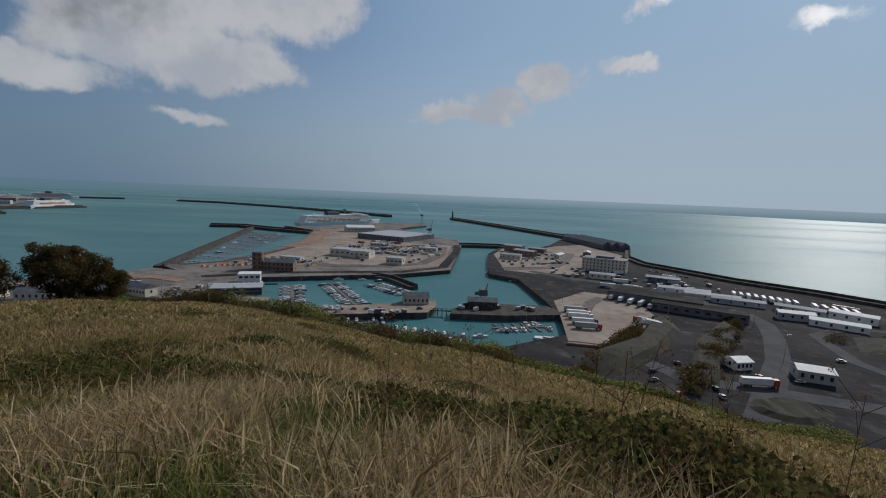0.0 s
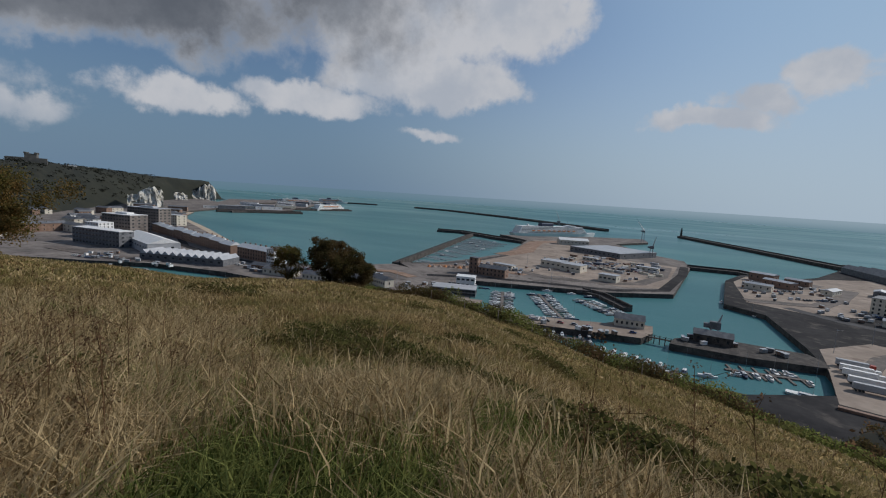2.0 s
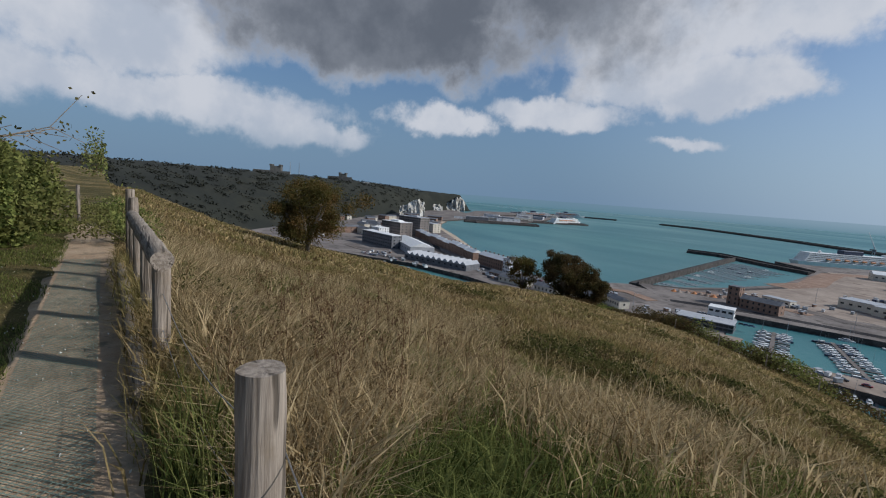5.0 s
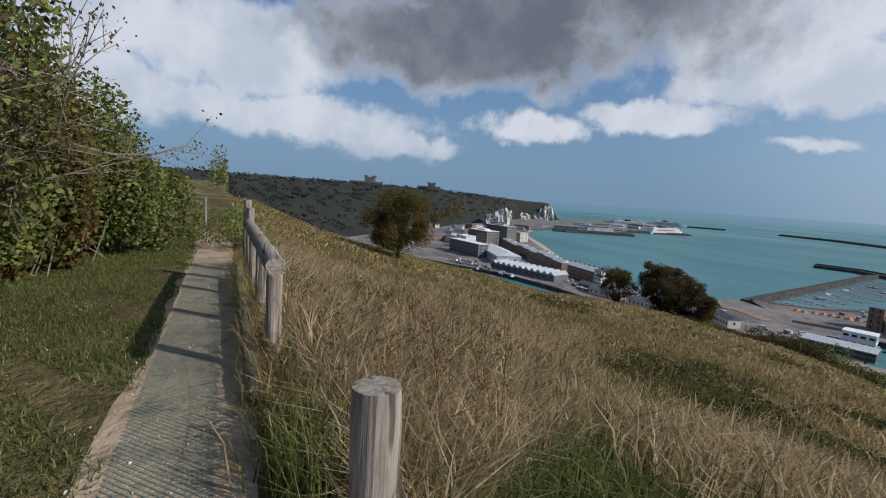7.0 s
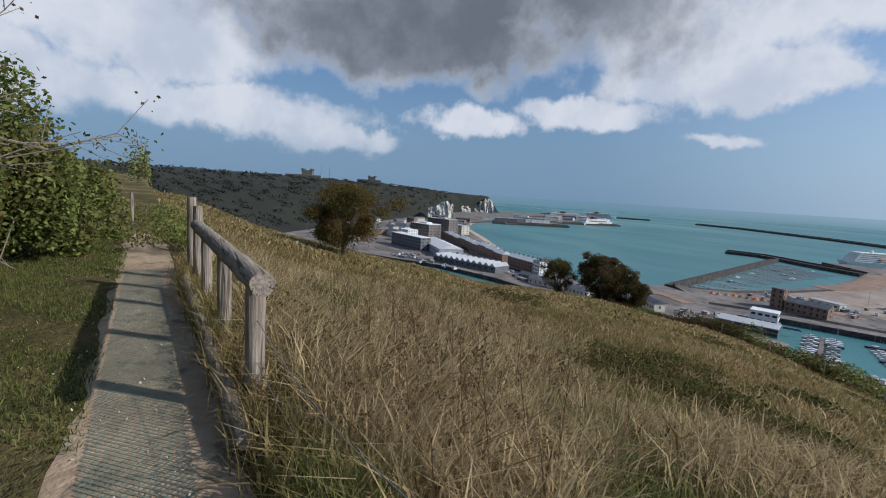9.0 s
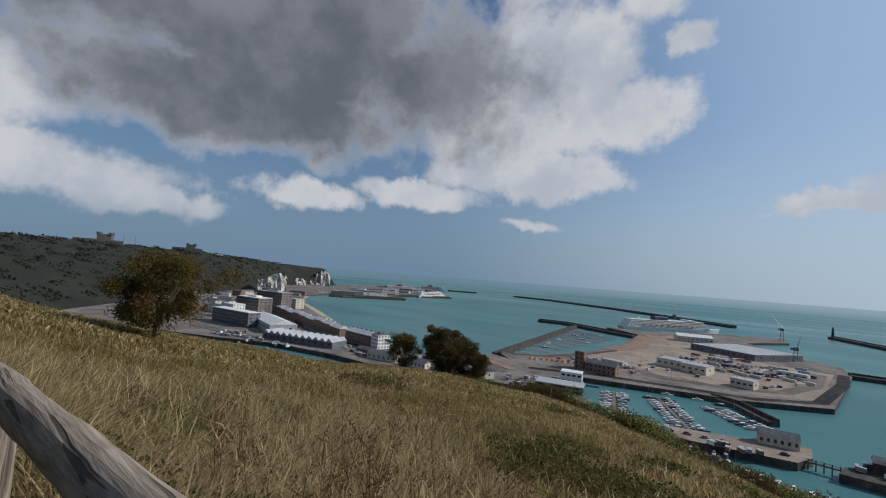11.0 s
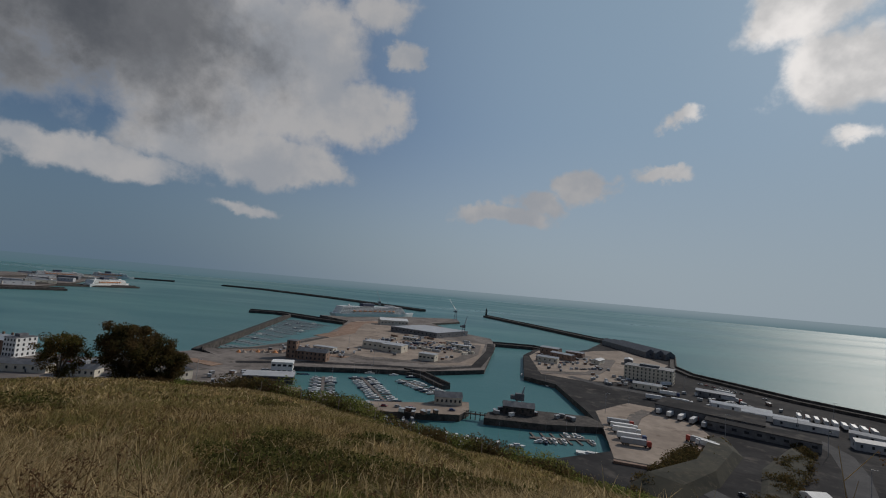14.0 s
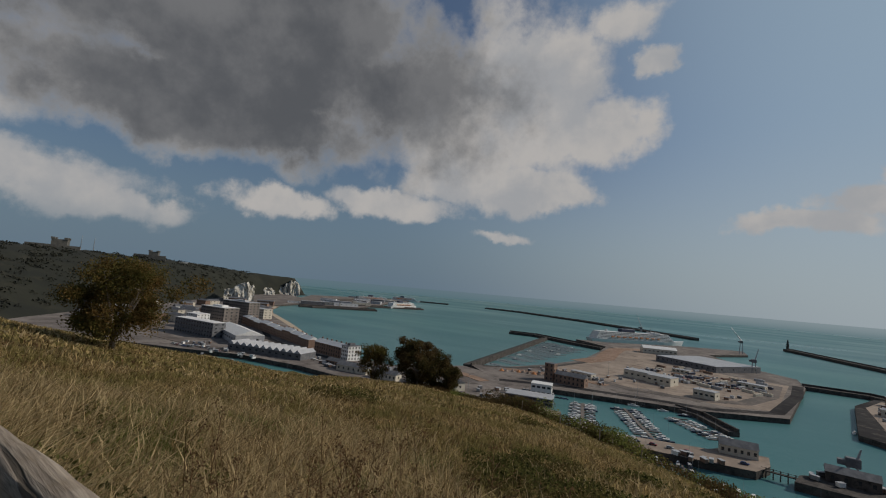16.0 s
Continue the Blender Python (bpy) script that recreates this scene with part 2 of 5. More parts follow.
SLATE = material("slate_roof", (0.10, 0.105, 0.115), (0.18, 0.18, 0.19), 0.3, 0.7, 0.2)
GREYROOF = material("grey_sheet_roof", (0.36, 0.37, 0.39), (0.47, 0.47, 0.48), 0.1, 0.55, 0.1)
GLASS = material("window_glass", (0.02, 0.025, 0.03), (0.05, 0.055, 0.06), 0.5, 0.08, 0.0, spec=0.6)
STEEL = material("painted_steel", (0.28, 0.30, 0.32), (0.40, 0.41, 0.42), 0.5, 0.5, 0.1, 0.3)
DARK = material("dark_rubber", (0.02, 0.02, 0.02), (0.04, 0.04, 0.04), 1, 0.8)
RED = material("red_paint", (0.40, 0.06, 0.04), (0.5, 0.09, 0.06), 0.5, 0.5, 0.05)
NAVY = material("navy_hull", (0.03, 0.04, 0.07), (0.05, 0.06, 0.1), 0.5, 0.4, 0.05)
ORANGE = material("orange_paint", (0.55, 0.20, 0.07), (0.6, 0.26, 0.1), 0.5, 0.7, 0.05)
CASTLE = material("castle_stone", (0.10, 0.095, 0.085), (0.16, 0.15, 0.13), 0.1, 0.9)
CARS = [material("car_paint_" + n, tuple(v * .85 for v in c), c, 1.0, 0.3, 0.0, spec=.5)
        for n, c in (("white", (.7, .7, .7)), ("silver", (.4, .41, .42)), ("black", (.03, .03, .035)), ("blue", (.05, .08, .2)), ("red", (.3, .03, .03)))]

# ---------------------------------------------------------------- helpers of this scene
def link(name, bm, mat, parent=None, label="", smooth=False):
    me = bpy.data.meshes.new(name)
    bm.to_mesh(me)
    bm.free()
    me.materials.append(mat)
    if smooth:
        me.shade_smooth()
    ob = new(name, me)
    if parent is not None:
        ob.parent = parent
    if label:
        ob["label"] = label
    return ob


def part(name, bm, mat, parent, label="", smooth=False):
    return link(name, bm, mat, parent, label, smooth)


def shared(name, me, parent, m):
    ob = new(name, me)
    ob.parent = parent
    ob.matrix_basis = m
    return ob


def mesh_of(name, bm, mat):
    me = bpy.data.meshes.new(name)
    bm.to_mesh(me)
    bm.free()
    me.materials.append(mat)
    return me


def thing(name, m, label, category, group="", kind=""):
    ob = new(name)
    ob.matrix_basis = m
    return tagged(ob, label, category, group, kind)


def box(bm, x, y, z, sx, sy, sz, turn=0.0, bevel=0.0):
    """A block with its base centre at x, y, z."""
    m = Matrix.Translation((x, y, z + sz / 2)) @ Matrix.Rotation(turn, 4, "Z") @ Matrix.Diagonal((sx, sy, sz, 1))
    made = bmesh.ops.create_cube(bm, size=1, matrix=m)
    if bevel:
        edges = list({e for v in made["verts"] for e in v.link_edges})
        bmesh.ops.bevel(bm, geom=edges, offset=bevel, segments=1, affect="EDGES")
    return bm


def pole(bm, a, b, r1, r2=None, seg=8):
    """A tapered round bar from a to b."""
    a, b = Vector(a), Vector(b)
    r2 = r1 if r2 is None else r2
    m = Matrix.Translation((a + b) / 2) @ (b - a).to_track_quat("Z", "Y").to_matrix().to_4x4()
    bmesh.ops.create_cone(bm, cap_ends=True, segments=seg, radius1=r1, radius2=r2, depth=(b - a).length, matrix=m)
    return bm


def prism(bm, points, z0, z1):
    """A flat-topped block over a plan."""
    top = [bm.verts.new((x, y, z1)) for x, y in points]
    low = [bm.verts.new((x, y, z0)) for x, y in points]
    n = len(points)
    bm.faces.new(top)
    bm.faces.new(low[::-1])
    for i in range(n):
        bm.faces.new((top[i], low[i], low[(i + 1) % n], top[(i + 1) % n]))
    bmesh.ops.recalc_face_normals(bm, faces=bm.faces)
    return bm


def along(points, width):
    """The plan of a strip of that width along a line."""
    left, right = [], []
    for i, p in enumerate(points):
        a, b = Vector(points[max(i - 1, 0)]), Vector(points[min(i + 1, len(points) - 1)])
        d = (b - a).normalized()
        side = Vector((-d.y, d.x)) * width / 2
        left.append(tuple(Vector(p) + side))
        right.append(tuple(Vector(p) - side))
    return left + right[::-1]


# ---------------------------------------------------------------- the hillside
SEA_Z, QUAY = -79.0, -75.0
BEAR = (-180, -120, -90, -60, -45, -35, -17, 6, 24, 32, 46, 55, 66, 75, 84, 92, 100, 180)
FALL = (0, 0, .10, .34, .36, .385, .365, .315, .232, .21, .18, .18, .145, .115, .075, .02, 0, 0)
EDGE = (60, 60, 60, 55, 55, 55, 55, 58, 62, 66, 72, 75, 72, 70, 70, 90, 90, 60)


def fence_y(x):
    return 0.341 + 0.09 * x


def ground(x, y):
    """Height of the hill above x, y."""
    x, y = np.asarray(x, float), np.asarray(y, float)
    r, bear = np.hypot(x, y), np.degrees(np.arctan2(-x, y))
    fall, edge = np.interp(bear, BEAR, FALL), np.interp(bear, BEAR, EDGE)
    near = np.clip(r / 6.0, 0, 1)
    z = -fall * r * near
    z = z - np.clip(r - edge, 0, None) * 0.62 - 0.0035 * np.clip(r - edge, 0, 14) ** 2
    rough = 0.10 * np.sin(x * 1.3 + 2 * np.sin(y * .7)) * np.sin(y * 1.1) + 0.25 * np.sin(x * .31 + 1) * np.sin(y * .27 + x * .1)
    off = np.clip((y - (0.341 + 0.09 * x) - 0.1) / 3, 0, 1)
    z = z + rough * off
    # the worn path lies level beside the fence
    v = y - (0.341 + 0.09 * x)
    flat = np.clip((v + 0.05) / 1.2, 0, 1)
    slope_path = -0.012 * np.clip(-x, 0, 40)
    z = np.where(v < 1.15, z * flat + slope_path * (1 - flat), z)
    z = np.where(v < -3.2, z + 0.2 * np.clip(-v - 3.2, 0, 8), z)
    return np.maximum(z, QUAY - 1.5)


def grid_mesh(name, xs, ys, mat, height):
    X, Y = np.meshgrid(xs, ys)
    Z = height(X, Y)
    n, m = X.shape
    verts = np.stack([X.ravel(), Y.ravel(), Z.ravel()], 1)
    idx = np.arange(n * m).reshape(n, m)
    faces = np.stack([idx[:-1, :-1].ravel(), idx[:-1, 1:].ravel(), idx[1:, 1:].ravel(), idx[1:, :-1].ravel()], 1)
    me = bpy.data.meshes.new(name)
    me.from_pydata(verts.tolist(), [], faces.tolist())
    me.materials.append(mat)
    me.shade_smooth()
    return new(name, me)


def spread(lo, hi, near, n):
    """Steps that are fine round 0 and wide far off."""
    t = np.linspace(-1, 1, n)
    s = np.sign(t) * (np.abs(t) * near + (1 - near) * np.abs(t) ** 3)
    return np.where(s < 0, -s * lo, s * hi)


hill = grid_mesh("ground", spread(-330, 260, .12, 260), spread(-150, 230, .12, 240), TURF, ground)
tagged(hill, "steep hillside of dry and green rough grass", "ground", kind="structure")

# ---------------------------------------------------------------- sea and harbour land
bm = bmesh.new()
ring = [bm.verts.new((4900 * math.cos(a), 4900 * math.sin(a), SEA_Z)) for a in np.linspace(0, 2 * math.pi, 96, endpoint=False)]
bm.faces.new(ring)
tagged(link("water", bm, SEA), "turquoise sea with soft ripples", "sea", kind="structure")


def land(name, points, top, mat, label, category="quay", bottom=-82.0):
    bm = prism(bmesh.new(), points, bottom, top)
    bmesh.ops.triangulate(bm, faces=[f for f in bm.faces if len(f.verts) > 4])
    bm.normal_update()
    for f in bm.faces:
        f.material_index = 1 if abs(f.normal.z) < .5 else 0
    ob = link(name, bm, mat)
    ob.data.materials.append(WALLSTONE)
    return tagged(ob, label, category, kind="structure")


land("ground_town", [(-116, 270), (-150, 365), (-195, 385), (-262, 402), (-305, 326), (-364, 320), (-508, 356), (-703, 438),
     (-932, 528), (-1075, 642), (-1176, 798), (-1389, 990), (-1820, 1140), (-2600, 1500), (-2600, -300), (-600, -300),
     (-520, 150), (-459, 185), (-417, 216), (-344, 238), (-275, 246), (-253, 232), (-180, 215)], QUAY, CONCRETE, "grey paved town ground beside the harbour", "ground")
land("ground_foot", [(-520, 135), (-459, 168), (-396, 186), (-304, 198), (-253, 214), (-190, 200), (-100, 215), (9, 216), (27, 221), (50, 236),
     (72, 249), (78, 276), (78, 300), (77, 333), (68, 421), (40, 445), (52, 602), (75, 677), (108, 700), (112, 662), (171, 744), (232, 890),
     (252, 911), (280, 880), (296, 714), (252, 603), (248, 546), (300, 445), (345, 392), (380, 330), (420, 100), (300, -60), (0, 60), (-300, 20)],
     QUAY - .06, SHADED_TARMAC, "worn tarmac dock yard, colour darkened for cloud shade", "ground")
land("apron", [(70, 238), (96, 232), (150, 300), (152, 318), (142, 362), (120, 372), (84, 334), (80, 300)], QUAY + .02, SANDY, "pale sandy concrete apron", "apron", QUAY - 1)
land("apron_beyond", [(60, 470), (100, 452), (150, 470), (205, 540), (262, 640), (240, 780), (180, 735), (118, 655), (80, 668), (60, 600)], QUAY + .02, SANDY, "pale dock ground near the pier", "apron", QUAY - 1)
land("pavement_quay", [(-264, 418), (-233, 441), (-217, 506), (-208, 604), (-229, 743), (-251, 855), (-330, 925), (-280, 950), (-177, 1118), (-75, 1211),
     (-60, 1105), (-110, 979), (-44, 830), (8, 770), (15, 686), (0, 456), (-51, 415), (-86, 404), (-150, 380), (-189, 359)], QUAY + .04, CONCRETE, "broad concrete harbour quay", "quay")
land("apron_quay", [(-205, 470), (-200, 600), (-222, 740), (-240, 860), (-200, 930), (-150, 780), (-60, 690), (0, 680), (-8, 480), (-40, 455), (-100, 470), (-150, 440)],
     QUAY + .08, SANDY, "light sandy building ground on the quay", "apron", QUAY - 1)
land("beach", [(-262, 400), (-255, 408), (-305, 338), (-364, 332), (-508, 372), (-703, 456), (-932, 546), (-1065, 652), (-1075, 640), (-932, 525), (-703, 435), (-508, 353), (-364, 316), (-305, 322)],
     -77.6, BEACH, "pale shingle beach", "beach")


def mole(name, line, width, top, mat, label):
    """A harbour arm: body with a parapet on its seaward side."""
    ob = thing(name, pose(0, 0, 0), label, "breakwater", kind="structure")
    part("body", prism(bmesh.new(), along(line, width), -83, top), mat, ob)
    d = [(x, y) for x, y in line]
    shift = []
    for i, p in enumerate(d):
        a, b = Vector(d[max(i - 1, 0)]), Vector(d[min(i + 1, len(d) - 1)])
        s = (b - a).normalized()
        shift.append(tuple(Vector(p) + Vector((-s.y, s.x)) * (width / 2 - 1)))
    part("parapet", prism(bmesh.new(), along(shift, 1.6), top - 1, top + 2.2), mat, ob)
    return ob


mole("breakwater_outer", [(-1264, 2152), (-1042, 2120), (-644, 1870), (-406, 1677), (-196, 1493)], 17, -73, WALLSTONE, "long dark stone outer breakwater")
mole("breakwater_inner", [(-452, 879), (-400, 893), (-306, 840), (-245, 815)], 12, -74, WALLSTONE, "dark stone inner breakwater")
mole("breakwater_arm", [(-364, 850), (-293, 556), (-262, 410)], 11, -74.5, WALLSTONE, "straight stone harbour arm")
mole("breakwater_pier", [(-3, 1496), (140, 1189), (231, 984), (262, 915)], 15, -73, WALLSTONE, "long stone pier with a lighthouse at its end")
mole("breakwater_wall", [(250, 960), (290, 858), (300, 714), (254, 603), (252, 546), (306, 443), (350, 390), (384, 330), (425, 100)], 9, -72.5, WALLSTONE, "high dark stone sea wall")
mole("breakwater_spur", [(12, 702), (76, 709), (106, 676)], 12, -74.5, WALLSTONE, "short stone spur pier")
mole("breakwater_eastern", [(-1098, 737), (-991, 964)], 22, -74, WALLSTONE, "dark stone mole of the far docks")
mole("breakwater_far", [(-1400, 1100), (-1823, 1913), (-1519, 2116)], 26, -74, WALLSTONE, "far stone mole")
mole("breakwater_ferry", [(-1180, 960), (-1086, 1324)], 22, -74, WALLSTONE, "low ferry berth mole")
mole("jetty", [(-70, 415), (-51, 405), (-28, 369)], 7, -76, WALLSTONE, "low dark jetty")
land("quay_strip", [(-114, 262), (-80, 268), (-13, 284), (-8, 300), (-9, 318), (-28, 318), (-35, 305), (-82, 288), (-117, 282)], QUAY + .1, SANDY, "stone wharf between two basins")
land("quay_island", [(1, 284), (40, 285), (80, 293), (80, 305), (74, 316), (22, 316), (3, 298)], QUAY + .1, WALLSTONE, "stone wharf beside the lock")

# ---------------------------------------------------------------- plants
def leaf_mesh(name, at, size, mat, rng, flat=0.0):
    """Many small folded leaves at the given places. One mesh."""
    n = len(at)
    size = np.asarray(size) * rng.uniform(.6, 1.3, n)
    d = rng.normal(size=(n, 3))
    d[:, 2] = d[:, 2] * (1 - flat) - .2
    d /= np.linalg.norm(d, axis=1)[:, None]
    s = np.cross(d, rng.normal(size=(n, 3)))
    s /= np.linalg.norm(s, axis=1)[:, None] + 1e-9
    k = size[:, None]
    verts = np.stack([at, at + d * k * .5 + s * k * .32, at + d * k, at + d * k * .5 - s * k * .32], 1).reshape(-1, 3)
    faces = np.arange(4 * n).reshape(n, 4)
    me = bpy.data.meshes.new(name)
    me.from_pydata(verts.tolist(), [], faces.tolist())
    me.materials.append(mat)
    return me


def blade_mesh(name, x, y, z, tall, wide, lean, mat, rng, heads=0.0):
    """Bent grass blades of two segments; a share of them carry a seed head."""
    n = len(x)
    a = rng.uniform(0, 2 * math.pi, n)
    bend = rng.uniform(0.15, 1.0, n) * lean
    b = rng.normal(.9, 2.4, n)
    base = np.stack([x, y, z - .02], 1)
    side = np.stack([np.cos(a), np.sin(a), 0 * a], 1) * (wide / 2)[:, None]
    out = np.stack([np.cos(b), np.sin(b), 0 * b], 1)
    mid = base + out * (bend * tall * .3)[:, None] + np.array([0, 0, 1]) * (tall * .6)[:, None]
    tip = base + out * (bend * tall)[:, None] + np.array([0, 0, 1]) * (tall * (1 - .25 * bend))[:, None]
    fat = np.where(rng.uniform(0, 1, n) < heads, 2.2, .75)[:, None]
    verts = np.stack([base - side, base + side, mid + side * fat, mid - side * fat, tip], 1).reshape(-1, 3)
    q = (np.arange(n) * 5)[:, None]
    quads, tris = (q + [0, 1, 2, 3]), (q + [3, 2, 4])
    me = bpy.data.meshes.new(name)
    me.from_pydata(verts.tolist(), [], quads.tolist() + tris.tolist())
    me.materials.append(mat)
    return me


def patchy(x, y, s=1.0):
    """Soft clumping between 0 and 1."""
    v = np.sin(x * 1.7 * s + 1.3 * np.sin(y * 1.1 * s)) + np.sin(y * 2.3 * s + 1.7 * np.sin(x * .9 * s + 2)) + np.sin((x + y) * .63 * s + 4)
    return np.clip(v / 6 + .5, 0, 1)


rng = np.random.default_rng(4)


def field(count, r0, r1, b0, b1, margin):
    """Places on the hill, even over a ring between two bearings."""
    r = np.sqrt(rng.uniform(r0 ** 2, r1 ** 2, count))
    t = np.radians(rng.uniform(b0, b1, count))
    x, y = -r * np.sin(t) - 1.0, r * np.cos(t)
    keep = y - fence_y(x) > margin
    x, y = x[keep], y[keep]
    return x, y, ground(x, y)


def grass(name, spots, mat, tall, wide, lean, label, heads=0.0):
    x, y, z = spots
    n = len(x)
    h = rng.uniform(.45, 1.0, n) * tall
    ob = new(name, blade_mesh(name, x, y, z, h, rng.uniform(.6, 1.4, n) * wide, lean, mat, rng, heads))
    return tagged(ob, label, "grass", kind="stuff")


def clumped(spots, lo, hi, s=1.0):
    x, y, z = spots
    p = patchy(x, y, s)
    keep = (p > lo) & (p < hi)
    return x[keep], y[keep], z[keep]


WEEDS = []
grass("tall_dry_grass", clumped(field(110000, 0.3, 7, -60, 112, .12), .34, 1.1), STRAW, .44, .0055, 1.2, "tall dry straw-coloured grass beside the fence", .35)
grass("green_grass", clumped(field(60000, 0.3, 7, -60, 112, .08), -.1, .55), GREEN, .32, .009, 1.3, "lush green grass tufts among dry stems")
grass("meadow_grass", field(120000, 6, 24, -58, 108, .15), MIXED, .4, .016, 1.3, "dry meadow grass on the slope", .3)
grass("meadow_grass", clumped(field(26000, 6, 24, -58, 108, .15), .55, 1.1, .6), STRAW, .52, .014, 1.2, "tall bleached grass stems on the slope", .5)
grass("slope_grass", field(150000, 23, 76, -58, 100, .3), MIXED, .42, .06, 1.1, "rough grass on the lower slope", .3)
grass("slope_grass", clumped(field(25000, 23, 70, -58, 90, .3), .5, 1.1, .35), STRAW, .5, .06, 1.1, "pale dry grass patches on the lower slope", .3)

grass("dead_grass", clumped(field(40000, 2.5, 26, -58, 108, .15), .25, .75, 1.7), STALK, .34, .013, 1.4, "dark brown dead stems among the meadow grass", .5)
grass("dead_grass", clumped(field(26000, 24, 72, -58, 98, .3), .3, .7, .9), STALK, .36, .05, 1.2, "dark tufts of dead grass on the lower slope", .3)
grass("oat_grass", clumped(field(16000, 1.6, 12, -58, 112, .15), .5, 1.1, 2.1), STRAW, .62, .006, .7, "upright pale seeding stems above the meadow", .8)

vx = rng.uniform(-9, 2.5, 40000)
vy = fence_y(vx) + .22 + np.abs(rng.normal(0, 1.1, 40000))
keep = patchy(vx, vy, 1.3) > .4
vx, vy = vx[keep], vy[keep]
grass("tall_dry_grass", (vx, vy, ground(vx, vy)), STRAW, .66, .005, 1.0, "tall bleached grass along the outer side of the fence", .4)
vx = rng.uniform(-9, 2.5, 26000)
vy = fence_y(vx) + .18 + np.abs(rng.normal(0, .9, 26000))
keep = patchy(vx, vy, 1.3) < .5
vx, vy = vx[keep], vy[keep]
grass("green_grass", (vx, vy, ground(vx, vy)), GREEN, .52, .009, 1.2, "green grass and weeds along the outer side of the fence")
for x, v in ((-5.8, 2.6), (-7.0, 2.0), (-8.5, 1.5), (-6.2, 3.4), (-9.5, 2.4), (-5.2, .8), (-4.2, .6), (-6.5, 1.2), (-3.6, 1.4), (-5.6, 1.9), (-7.5, .8), (-4.6, 2.4), (.6, 2.6), (2.2, 2.8), (1.4, 3.4)):
    clump_at = (x, fence_y(x) + v)
    WEEDS.append(clump_at)

x, y, z = field(42000, 2.4, 13, 46, 96, .25)
grass("tall_dry_grass", clumped((x, y, z), .35, 1.1, 1.1), STRAW, .72, .007, 1.0, "tall seeding grass on the bank beyond the fence", .45)
x, y, z = field(48000, 2.4, 13, 46, 96, .25)
grass("green_grass", clumped((x, y, z), -.1, .6, 1.1), GREEN, .5, .010, 1.2, "green grass on the bank beyond the fence")

# the verge on the far side of the path: short trodden grass
vx = rng.uniform(-18, 2.5, 80000)
vy = fence_y(vx) + rng.uniform(-4.2, -.9, 80000)
keep = (patchy(vx, vy, 1.6) < .62) | (vy < fence_y(vx) - 1.9)
vx, vy = vx[keep], vy[keep]
grass("verge_grass", (vx, vy, ground(vx, vy)), GREEN, .11, .008, 1.2, "short green grass along the path")
vx = rng.uniform(-18, 2.5, 9000)
vy = fence_y(vx) + rng.uniform(-3.6, -.95, 9000)
grass("verge_straw", (vx, vy, ground(vx, vy)), STRAW, .06, .007, 1.6, "cut dry grass lying along the path")
vx = rng.uniform(-9.5, -2.2, 5500)
vy = fence_y(vx) + rng.normal(.02, .09, 5500)
grass("fence_grass", (vx, vy, ground(vx, vy)), MIXED, .5, .008, .9, "green and dry grass round the fence posts", .2)
vx = rng.normal(-2.2, .25, 500)
vy = fence_y(vx) + rng.normal(.06, .09, 500)
grass("tussock", (vx, vy, ground(vx, vy)), GREEN, .62, .007, .7, "tall green grass tussock beside the path")


def stalks(name, x, y, n, tall, label, rng, seed_heads=True, mat=STALK, spreadr=.25):
    """A dead plant: stems with short side twigs and rough seed clusters."""
    bm = bmesh.new()
    tips = []
    for i in range(n):
        px, py = x + rng.normal(0, spreadr), y + rng.normal(0, spreadr)
        z = float(ground(px, py))
        h = tall * rng.uniform(.6, 1.1)
        lx, ly = rng.normal(0, .14, 2) * h
        top = Vector((px + lx, py + ly, z + h))
        foot = Vector((px, py, z - .03))
        pole(bm, foot, top, .0035, .0016, 4)
        for k in range(7):
            f = rng.uniform(.4, .95)
            p = foot.lerp(top, f)
            q = p + Vector((rng.normal(0, .1), rng.normal(0, .1), rng.uniform(.05, .16))) * h
            pole(bm, p, q, .0022, .0012, 3)
            tips.append(q)
        tips.append(top)
    ob = thing(name, pose(0, 0, 0), label, "dead plant")
    part("stem", bm, mat, ob)["kind"] = "stuff"
    if seed_heads:
        at = np.array([t for t in tips for _ in range(14)])
        at = at + rng.normal(0, .016, at.shape)
        me = leaf_mesh("seed_head", at, np.full(len(at), .016), mat, rng)
        o = new("seed_head", me)
        o.parent = ob
        o["kind"] = "stuff"
    return ob


for x, y, n, h in ((-3.3, 1.1, 4, .9), (-4.0, 1.7, 3, .85), (.2, 2.6, 2, 1.2), (1.3, 2.2, 2, 1.25), (-2.4, 1.3, 3, .95), (-4.8, 1.6, 4, .9), (-2.9, .8, 3, .9),
                   (-4.4, 1.3, 5, 1.0), (-4.9, 2.2, 5, 1.05), (-3.7, 2.0, 4, .95), (-5.4, 1.2, 5, 1.0), (-5.9, 2.0, 5, 1.05), (-3.1, 2.6, 3, 1.1), (-4.2, 2.9, 4, 1.05),
                   (.9, 3.0, 3, 1.1), (2.0, 2.9, 3, 1.15), (2.6, 2.2, 3, 1.1), (-.4, 3.2, 2, 1.0)):
    stalks("dead_stalk", x, y, n, h, "dead brown branching weed stalks in the grass", rng)
for x, y in ((-2.7, .75), (-3.2, 1.25), (-4.8, 1.0)):
    stalks("dock_plant", x, y, 3, .6, "rusty red-brown dock seed spikes", rng)
# pale oat-like stems that stand above the grass
for x, y in ((1.7, 1.4), (1.0, 1.5), (-.2, 1.6), (.2, 1.2), (-1.0, 1.7)):
    stalks("bleached_stem", x, y, 2, 1.05, "single bleached grass stem with a drooping head", rng, False, STRAW, .1)


